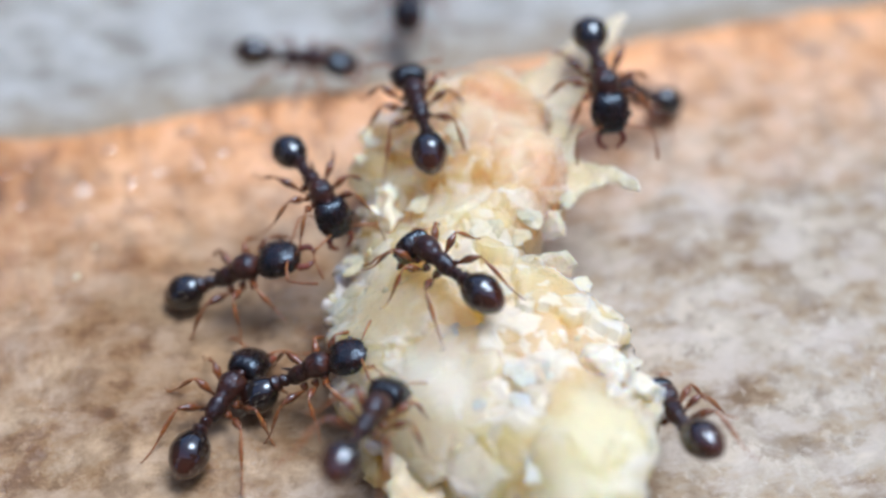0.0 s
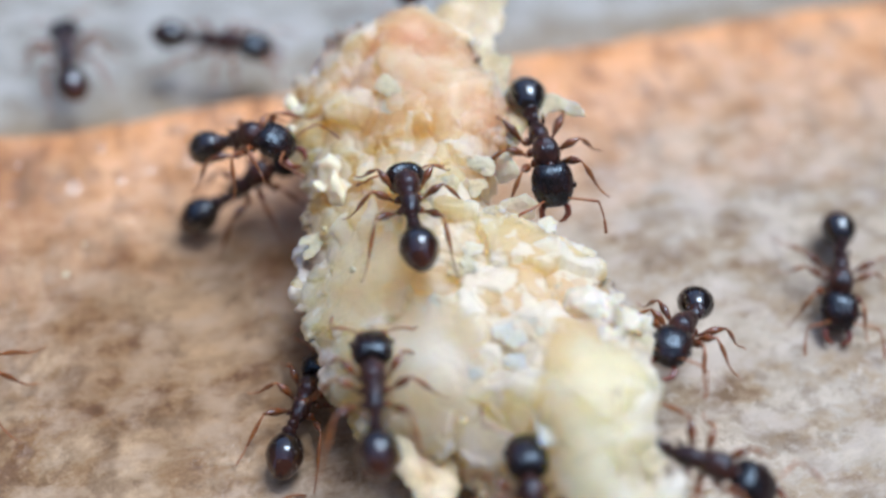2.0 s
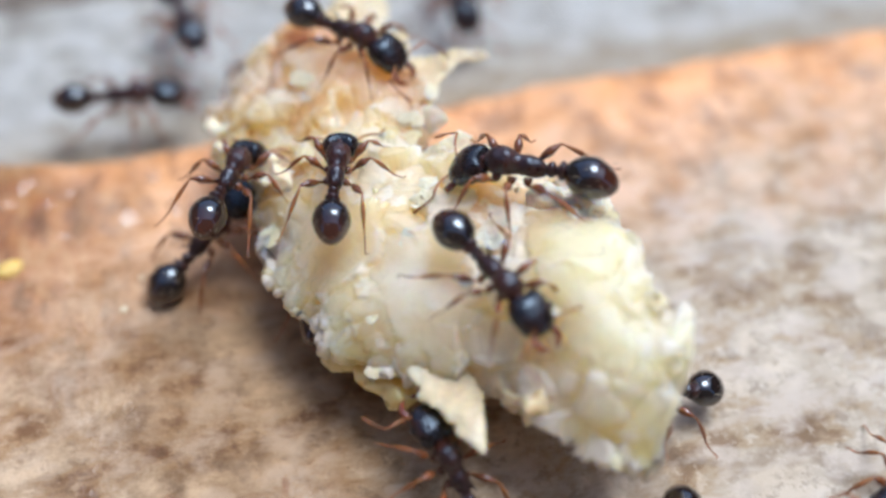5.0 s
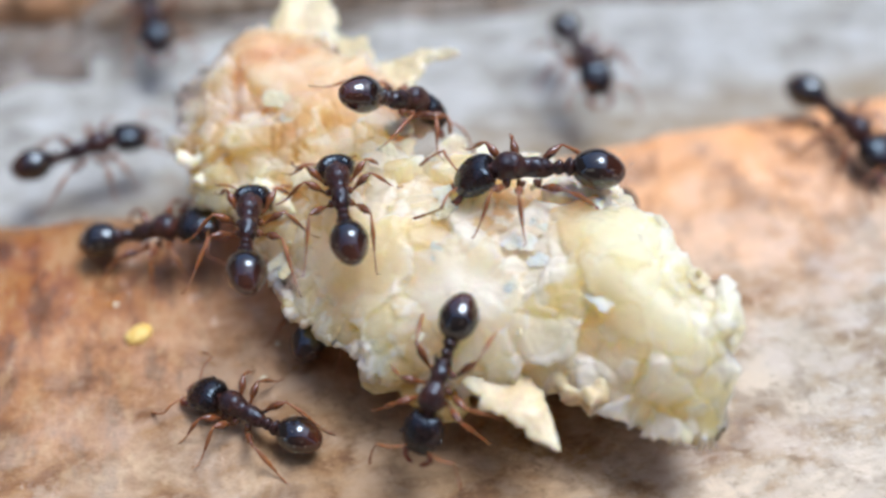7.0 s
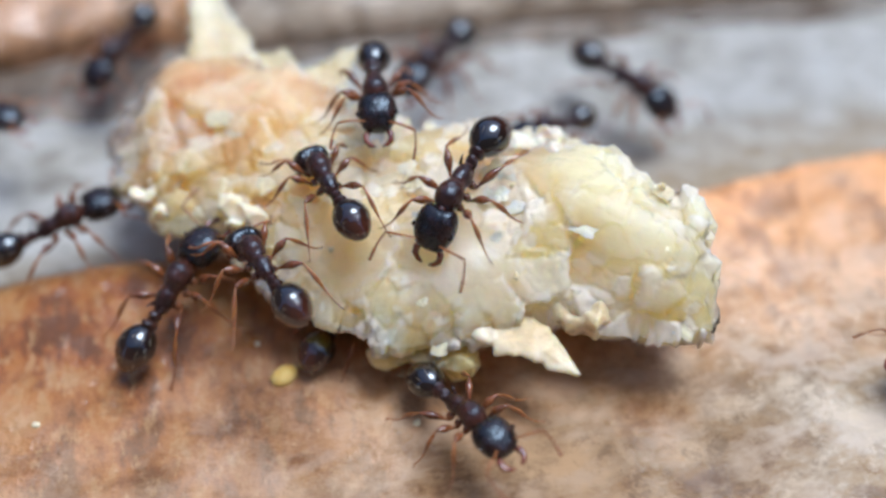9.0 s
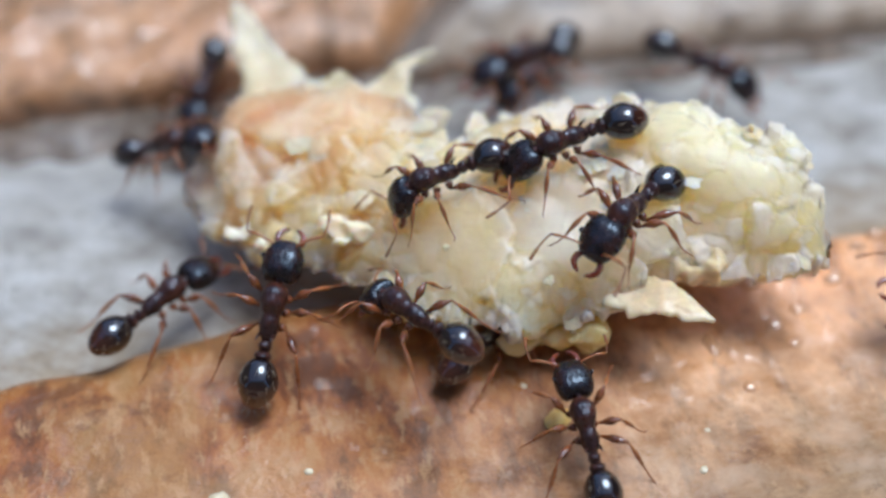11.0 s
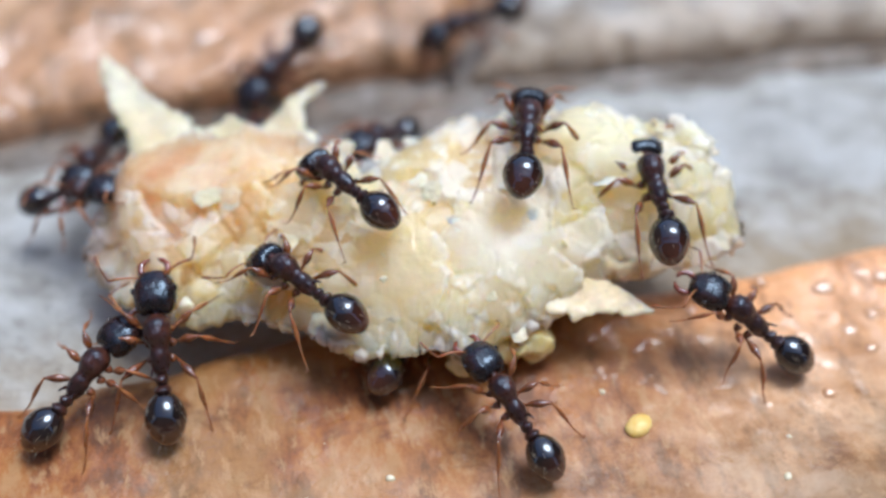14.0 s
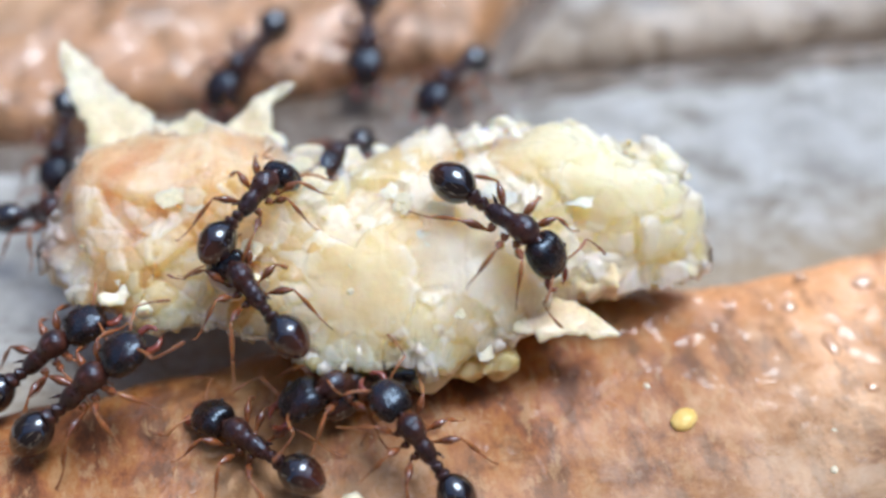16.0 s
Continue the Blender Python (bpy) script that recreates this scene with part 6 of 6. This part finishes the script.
    rows = [
        (0, mm(7.80, -0.89, 2.70, 0, -0, -82)),
        (0.5, mm(7.45, -1.77, 2.70, 0, 0, -87)),
        (1, mm(7.04, -2.81, 3.05, 0, -0, -102)),
        (1.5, mm(6.59, -3.03, 3.05, 0, 0, -88)),
        (2, mm(6.76, -3.06, 3.05, 0, -0, -78)),
        (2.5, mm(6.61, -3.41, 3.05, 0, -0, -68)),
        (3, mm(6.43, -3.90, 3.05, 0, -0, -75)),
        (3.5, mm(6.13, -3.80, 3.19, 0, 1, -105)),
        (4, mm(5.82, -3.71, 3.35, 0, 1, -135)),
        (4.5, mm(5.51, -3.62, 3.51, 0, 2, -165)),
        (5, mm(5.20, -3.54, 3.69, 0, 3, -195)),
        (5.5, mm(4.88, -3.46, 3.87, 0, 4, -225)),
        (6, mm(4.38, -2.62, 3.57, 0, 1, -196)),
        (6.5, mm(3.66, -2.65, 4.08, 0, -1, -182)),
        (7, mm(2.66, -1.85, 3.45, 0, 0, -179)),
        (7.5, mm(2.00, -1.24, 3.27, 0, 0, -169)),
        (8, mm(0.50, -1.26, 3.24, 0, 3, -173)),
        (8.5, mm(-0.34, -1.02, 3.12, 0, 5, -145)),
        (9, mm(-1.17, -0.82, 3.01, 0, 6, -117)),
        (9.2, mm(-1.50, -0.75, 2.97, 0, 7, -105)),
        (9.5, mm(-1.81, -0.82, 2.78, 0, 7, -101)),
        (10, mm(-2.28, -0.95, 2.48, 0, 8, -95)),
        (10.5, mm(-2.70, -1.07, 2.19, 0, 8, -89)),
        (11, mm(-3.04, -0.34, 2.82, 0, -14, -128)),
        (11.5, mm(-3.57, -1.15, 1.98, 0, 8, -108)),
        (12, mm(-3.22, -1.02, 2.37, 0, 10, -90)),
        (12.25, mm(-3.98, -0.77, 2.46, 0, 10, -138)),
        (12.5, mm(-4.79, -0.48, 2.52, 0, -11, -200)),
        (13, mm(-6.13, 0.48, 2.67, 0, -2, -212)),
        (13.5, mm(-6.57, 1.20, 2.40, 0, -1, -224)),
        (13.8, mm(-6.20, 1.55, 2.67, 0, -1, -268)),
        (14, mm(-6.04, 1.50, 2.88, 0, -1, -275)),
        (14.5, mm(-6.39, 1.03, 2.94, 0, -2, -329)),
        (14.75, mm(-6.88, 0.95, 2.94, 0, -1, -364)),
        (15, mm(-7.42, 0.92, 2.91, 0, -0, -391)),
        (15.5, mm(-8.04, 0.19, 2.76, 0, 4, -404)),
        (16, mm(-7.30, -0.49, 2.70, 0, 10, -395)),
    ]
    walk(ants["a13"], rows)
    gait(ants["a13"], 13, rows)
    rows = [
        (0, mm(8.82, 0.39, 1.01, 0, -34, -161)),
        (0.25, mm(9.60, 2.11, 0.76, 0, -17, -225)),
        (0.5, mm(10.39, 3.82, 0.50, 0, -0, -289)),
        (0.6, mm(11.16, 3.14, 0.50, 0, -0, -232)),
        (0.7, mm(11.94, 2.46, 0.50, 0, -0, -175)),
        (0.8, mm(12.72, 1.78, 0.50, 0, -0, -118)),
        (1, mm(12.22, 0.80, 0.50, 0, -0, -122)),
        (1.2, mm(11.59, -1.20, 0.50, 0, -0, -136)),
        (1.5, mm(10.35, -1.06, 0.50, 0, -0, -164)),
        (1.62, mm(10.74, -1.89, 0.50, 0, -0, -128)),
        (1.75, mm(11.13, -2.72, 0.50, 0, -0, -91)),
        (2, mm(12.37, -3.84, 0.50, 0, -0, -103)),
        (2.5, mm(9.91, -9.14, 0.70, 0, -20, -111)),
        (3, mm(10.03, -10.03, 0.82, 0, -20, -119)),
        (3.5, mm(10.36, -9.38, 0.80, 0, -18, -123)),
        (4, mm(10.68, -8.72, 0.79, 0, -17, -127)),
        (4.5, mm(11.00, -8.07, 0.77, 0, -16, -131)),
        (5, mm(11.33, -7.42, 0.75, 0, -15, -135)),
        (5.5, mm(11.65, -6.77, 0.73, 0, -14, -139)),
        (6, mm(11.36, -6.10, 0.70, 0, -12, -139)),
        (6.5, mm(11.08, -5.44, 0.67, 0, -10, -139)),
        (7, mm(10.79, -4.77, 0.64, 0, -9, -139)),
        (7.5, mm(10.51, -4.11, 0.62, 0, -7, -139)),
        (8, mm(10.22, -3.44, 0.59, 0, -5, -139)),
        (8.5, mm(8.80, -2.96, 0.66, 0, -10, -148)),
        (9, mm(7.38, -2.48, 0.73, 0, -14, -157)),
        (9.5, mm(5.96, -2.00, 0.81, 0, -19, -166)),
        (10, mm(4.55, -1.51, 0.88, 0, -23, -175)),
        (10.5, mm(3.13, -1.03, 0.95, 0, -28, -184)),
        (11, mm(2.91, -0.69, 0.85, 0, -21, -182)),
        (11.5, mm(2.58, -2.06, 0.69, 0, -11, -176)),
        (12, mm(-1.42, -2.34, 0.80, 0, -18, -172)),
        (12.5, mm(-1.86, -1.97, 1.00, 0, -31, -182)),
        (13, mm(-1.92, -1.76, 1.01, 0, -32, -192)),
        (13.5, mm(-1.92, -1.39, 1.01, 0, -32, -191)),
        (14, mm(-2.24, -1.24, 1.01, 0, -33, -205)),
        (14.5, mm(-2.61, -1.30, 0.50, 0, -0, -203)),
        (15, mm(-4.35, -2.45, 0.50, 0, -0, -177)),
        (15.25, mm(-7.57, -4.42, 1.00, 0, -31, -181)),
        (15.5, mm(-10.56, -3.37, 0.50, 0, -0, -236)),
        (16, mm(-11.36, -3.43, 0.50, 0, -0, -217)),
    ]
    walk(ants["a14"], rows)
    gait(ants["a14"], 14, rows)
    rows = [
        (0, mm(4.18, 4.63, 0.50, 0, -0, -93)),
        (0.5, mm(4.76, 7.99, 0.50, 0, -0, -85)),
        (1, mm(4.87, 8.16, 0.50, 0, -0, -84)),
        (1.5, mm(4.97, 8.32, 0.50, 0, -0, -82)),
        (2, mm(5.08, 8.49, 0.50, 0, -0, -81)),
        (2.5, mm(5.19, 8.66, 0.50, 0, -0, -80)),
        (3, mm(5.30, 8.83, 0.50, 0, -0, -79)),
        (3.5, mm(5.01, 7.94, 0.50, 0, -0, -77)),
        (4, mm(4.73, 7.06, 0.50, 0, -0, -76)),
        (4.5, mm(4.45, 6.18, 0.50, 0, -0, -75)),
        (5, mm(4.17, 5.29, 0.50, 0, -0, -74)),
        (5.5, mm(3.89, 4.41, 0.50, 0, -0, -73)),
        (6, mm(3.94, 4.47, 0.59, 0, -5, -73)),
        (6.5, mm(4.25, 4.27, 0.68, 0, -10, -74)),
        (7, mm(4.15, 4.32, 0.70, 0, -11, -73)),
        (7.5, mm(4.21, 3.81, 0.80, 0, -17, -64)),
        (8, mm(4.19, 4.14, 0.55, 0, -3, -57)),
        (8.5, mm(3.29, 4.32, 0.54, 0, -2, -50)),
        (9, mm(2.39, 4.49, 0.53, 0, -2, -42)),
        (9.5, mm(1.48, 4.66, 0.52, 0, -1, -35)),
        (10, mm(0.58, 4.84, 0.51, 0, -1, -27)),
        (10.5, mm(-0.32, 5.01, 0.50, 0, -0, -19)),
        (11, mm(-0.57, 5.89, 0.50, 0, -0, -32)),
        (11.5, mm(-2.00, 5.74, 0.50, 0, -0, -33)),
        (12, mm(-2.18, 3.49, 1.50, 0, -0, -9)),
        (12.5, mm(-3.13, 2.33, 2.61, 0, 10, 8)),
        (12.8, mm(-3.26, 2.15, 2.61, 0, 10, 31)),
        (13, mm(-3.50, 2.01, 2.61, 0, 10, 35)),
        (13.25, mm(-3.29, 1.90, 2.28, 0, 3, 64)),
        (13.5, mm(-3.50, 1.48, 2.04, 0, -8, 78)),
        (14, mm(-3.85, 0.62, 2.37, 0, -9, 100)),
        (14.5, mm(-4.20, -0.08, 1.95, 0, -9, 118)),
        (14.75, mm(-5.13, -0.51, 2.09, 0, -10, 154)),
        (15, mm(-6.06, -0.94, 2.22, 0, -10, 191)),
        (15.5, mm(-7.82, -1.76, 2.01, 0, -10, 167)),
        (16, mm(-9.75, -2.42, 0.78, 0, -15, 206)),
    ]
    walk(ants["a15"], rows)
    gait(ants["a15"], 15, rows)
    rows = [
        (0, mm(16.61, 11.94, 0.50, 0, -0, -142)),
        (0.5, mm(16.38, 11.82, 0.50, 0, -0, -142)),
        (1, mm(16.16, 11.70, 0.50, 0, -0, -142)),
        (1.5, mm(15.94, 11.58, 0.50, 0, -0, -143)),
        (2, mm(15.71, 11.47, 0.50, 0, -0, -143)),
        (2.5, mm(15.49, 11.35, 0.50, 0, -0, -143)),
        (3, mm(15.26, 11.23, 0.50, 0, -0, -143)),
        (3.5, mm(15.04, 11.11, 0.50, 0, -0, -143)),
        (4, mm(14.81, 10.99, 0.50, 0, -0, -143)),
        (4.5, mm(14.59, 10.87, 0.50, 0, -0, -143)),
        (5, mm(14.37, 10.76, 0.50, 0, -0, -143)),
        (5.5, mm(14.14, 10.64, 0.50, 0, -0, -144)),
        (6, mm(15.14, 9.50, 0.50, 0, -0, -143)),
        (6.5, mm(16.14, 8.36, 0.50, 0, -0, -143)),
        (6.75, mm(12.75, 5.31, 0.54, 0, -2, -103)),
        (7, mm(9.35, 2.26, 0.59, 0, -5, -64)),
        (7.2, mm(8.41, 4.01, 0.50, 0, -0, -65)),
        (7.5, mm(5.98, 5.03, 0.94, 0, -23, -63)),
        (8, mm(0.03, 4.80, 0.84, 0, -18, -124)),
        (8.5, mm(-0.78, 4.89, 0.80, 0, -16, -122)),
        (9, mm(-1.58, 4.98, 0.76, 0, -13, -120)),
        (9.5, mm(-2.39, 5.07, 0.71, 0, -11, -117)),
        (10, mm(-3.20, 5.16, 0.67, 0, -9, -115)),
        (10.5, mm(-4.01, 5.25, 0.62, 0, -6, -113)),
        (11, mm(-4.35, 5.97, 0.70, 0, -10, -141)),
        (11.5, mm(-5.93, 6.29, 0.59, 0, -4, -134)),
        (12, mm(-8.71, 7.05, 0.50, 0, -0, -157)),
        (12.5, mm(-9.40, 6.41, 0.50, 0, -0, -125)),
        (13, mm(-9.63, 6.41, 0.50, 0, -0, -126)),
        (13.5, mm(-10.24, 6.30, 0.50, 0, -0, -123)),
        (14, mm(-10.99, 6.08, 0.50, 0, -0, -119)),
        (14.5, mm(-11.76, 6.47, 0.50, 0, -0, -106)),
        (15, mm(-11.76, 6.40, 0.50, 0, -0, -96)),
        (15.5, mm(-11.90, 6.27, 0.50, 0, -0, -104)),
        (16, mm(-12.47, 6.16, 0.50, 0, -0, -117)),
    ]
    walk(ants["a17"], rows)
    gait(ants["a17"], 16, rows)
    rows = [
        (0, mm(3.85, 9.27, 0.50, 0, -0, -93)),
        (0.5, mm(1.01, 5.09, 0.50, 0, -0, -87)),
        (1, mm(-1.64, 4.04, 0.50, 0, -0, -82)),
        (1.2, mm(-1.30, 1.74, 0.50, 0, -0, -81)),
        (1.5, mm(-2.30, -3.15, 0.50, 0, -0, -95)),
        (2, mm(-3.05, -6.47, 0.83, 0, -17, -74)),
        (2.5, mm(-3.63, -7.85, 0.94, 0, -22, -73)),
        (3, mm(-4.21, -9.23, 1.04, 0, -28, -71)),
        (3.5, mm(-4.94, -8.95, 1.04, 0, -28, -71)),
        (4, mm(-5.66, -8.68, 1.03, 0, -28, -70)),
        (4.5, mm(-6.39, -8.40, 1.03, 0, -27, -69)),
        (5, mm(-7.12, -8.13, 1.02, 0, -27, -69)),
        (5.5, mm(-7.85, -7.86, 1.02, 0, -27, -68)),
        (6, mm(-8.58, -7.58, 1.01, 0, -26, -67)),
        (6.5, mm(-9.31, -7.31, 1.01, 0, -26, -67)),
        (7, mm(-10.04, -7.03, 1.00, 0, -26, -66)),
        (7.5, mm(-10.77, -6.76, 1.00, 0, -26, -65)),
        (8, mm(-11.50, -6.49, 0.99, 0, -25, -65)),
        (8.5, mm(-12.01, -6.40, 0.99, 0, -25, -65)),
        (9, mm(-12.53, -6.30, 0.99, 0, -25, -65)),
        (9.5, mm(-13.05, -6.21, 0.99, 0, -25, -65)),
        (10, mm(-13.57, -6.12, 0.99, 0, -25, -65)),
        (10.5, mm(-14.08, -6.03, 0.99, 0, -25, -65)),
        (11, mm(-14.60, -5.94, 0.99, 0, -25, -65)),
        (11.5, mm(-15.12, -5.85, 0.99, 0, -25, -65)),
        (12, mm(-15.64, -5.75, 0.99, 0, -25, -65)),
        (12.5, mm(-16.16, -5.66, 0.99, 0, -25, -65)),
        (13, mm(-16.67, -5.57, 0.99, 0, -25, -65)),
        (13.5, mm(-17.19, -5.48, 0.99, 0, -25, -65)),
        (14, mm(-17.71, -5.39, 0.99, 0, -25, -65)),
        (14.5, mm(-18.23, -5.30, 0.99, 0, -25, -65)),
        (15, mm(-18.75, -5.20, 0.99, 0, -25, -65)),
        (15.5, mm(-19.26, -5.11, 0.99, 0, -25, -65)),
        (16, mm(-19.78, -5.02, 0.99, 0, -25, -65)),
    ]
    walk(ants["n1"], rows)
    gait(ants["n1"], 17, rows)
    rows = [
        (0, mm(2.20, -11.23, 1.06, 0, -34, 80)),
        (0.5, mm(2.10, -11.16, 1.06, 0, -34, 80)),
        (1, mm(2.01, -11.09, 1.06, 0, -34, 80)),
        (1.5, mm(1.98, -9.43, 0.70, 0, 23, 97)),
        (2, mm(2.30, -9.60, 0.70, 0, 23, 95)),
        (2.5, mm(2.56, -9.22, 0.70, 0, 23, 94)),
        (3, mm(2.64, -9.17, 0.70, 0, 22, 98)),
        (3.5, mm(2.31, -9.60, 1.06, 0, -34, 93)),
        (4, mm(1.92, -9.79, 1.06, 0, -34, 97)),
        (4.2, mm(1.76, -9.86, 1.06, 0, -34, 98)),
        (4.5, mm(1.49, -9.84, 1.06, 0, -34, 98)),
        (5, mm(1.04, -9.81, 1.06, 0, -34, 98)),
        (5.5, mm(0.59, -9.79, 1.06, 0, -34, 97)),
        (6, mm(0.12, -9.70, 1.06, 0, -34, 98)),
        (6.5, mm(-0.36, -9.61, 1.06, 0, -34, 99)),
        (7, mm(-0.84, -9.53, 1.06, 0, -34, 100)),
        (7.5, mm(-1.32, -9.44, 1.06, 0, -34, 101)),
        (8, mm(-1.80, -9.35, 1.06, 0, -34, 102)),
        (8.5, mm(-2.28, -9.27, 1.06, 0, -34, 102)),
        (9, mm(-2.76, -9.18, 1.06, 0, -34, 103)),
        (9.5, mm(-3.24, -9.09, 1.06, 0, -34, 104)),
        (10, mm(-3.72, -9.01, 1.06, 0, -34, 105)),
        (10.5, mm(-4.20, -8.92, 1.06, 0, -34, 106)),
        (11, mm(-4.68, -8.83, 1.06, 0, -34, 107)),
        (11.5, mm(-5.16, -8.75, 1.06, 0, -34, 107)),
        (12, mm(-5.64, -8.66, 1.06, 0, -34, 108)),
        (12.5, mm(-6.12, -8.57, 1.06, 0, -34, 109)),
        (13, mm(-6.60, -8.49, 1.06, 0, -34, 110)),
        (13.5, mm(-7.08, -8.40, 1.06, 0, -34, 111)),
        (14, mm(-7.56, -8.31, 1.06, 0, -34, 112)),
        (14.5, mm(-8.04, -8.22, 1.06, 0, -34, 113)),
        (15, mm(-8.52, -8.14, 1.06, 0, -34, 113)),
        (15.5, mm(-9.00, -8.05, 1.06, 0, -34, 114)),
        (16, mm(-9.48, -7.96, 1.06, 0, -34, 115)),
    ]
    walk(ants["n2"], rows)
    gait(ants["n2"], 18, rows)
    rows = [
        (0, mm(3.59, 13.53, 0.50, 0, -0, -88)),
        (0.5, mm(3.13, 13.63, 0.50, 0, -0, -88)),
        (1, mm(2.68, 13.72, 0.50, 0, -0, -88)),
        (1.5, mm(2.23, 13.81, 0.50, 0, -0, -88)),
        (2, mm(1.78, 13.91, 0.50, 0, -0, -88)),
        (2.5, mm(1.32, 14.00, 0.50, 0, -0, -88)),
        (3, mm(0.87, 14.10, 0.50, 0, -0, -88)),
        (3.5, mm(0.42, 14.19, 0.50, 0, -0, -88)),
        (4, mm(-0.04, 14.29, 0.50, 0, -0, -88)),
        (4.5, mm(-0.49, 14.38, 0.50, 0, -0, -88)),
        (5, mm(-0.94, 14.47, 0.50, 0, -0, -88)),
        (5.5, mm(-1.39, 14.57, 0.50, 0, -0, -88)),
        (6, mm(-1.85, 14.66, 0.50, 0, -0, -88)),
        (6.5, mm(-2.30, 14.76, 0.50, 0, -0, -88)),
        (7, mm(-2.75, 14.85, 0.50, 0, -0, -88)),
        (7.5, mm(-3.21, 14.94, 0.50, 0, -0, -88)),
        (8, mm(-3.66, 15.04, 0.50, 0, -0, -88)),
        (8.5, mm(-4.11, 15.13, 0.50, 0, -0, -88)),
        (9, mm(-4.57, 15.23, 0.50, 0, -0, -88)),
        (9.5, mm(-5.02, 15.32, 0.50, 0, -0, -88)),
        (10, mm(-5.47, 15.41, 0.50, 0, -0, -88)),
        (10.5, mm(-5.92, 15.51, 0.50, 0, -0, -88)),
        (11, mm(-6.38, 15.60, 0.50, 0, -0, -88)),
        (11.5, mm(-6.83, 15.70, 0.50, 0, -0, -88)),
        (12, mm(-7.28, 15.79, 0.50, 0, -0, -88)),
        (12.5, mm(-7.74, 15.89, 0.50, 0, -0, -88)),
        (13, mm(-8.19, 15.98, 0.50, 0, -0, -88)),
        (13.5, mm(-8.64, 16.07, 0.50, 0, -0, -88)),
        (14, mm(-9.09, 16.17, 0.50, 0, -0, -88)),
        (14.5, mm(-9.48, 14.39, 0.50, 0, -0, -88)),
        (15, mm(-9.87, 12.62, 0.50, 0, -0, -88)),
        (15.5, mm(-10.02, 10.52, 0.50, 0, -0, -88)),
        (16, mm(-9.95, 7.01, 0.50, 0, -0, -90)),
    ]
    walk(ants["n3"], rows)
    gait(ants["n3"], 19, rows)


motions()
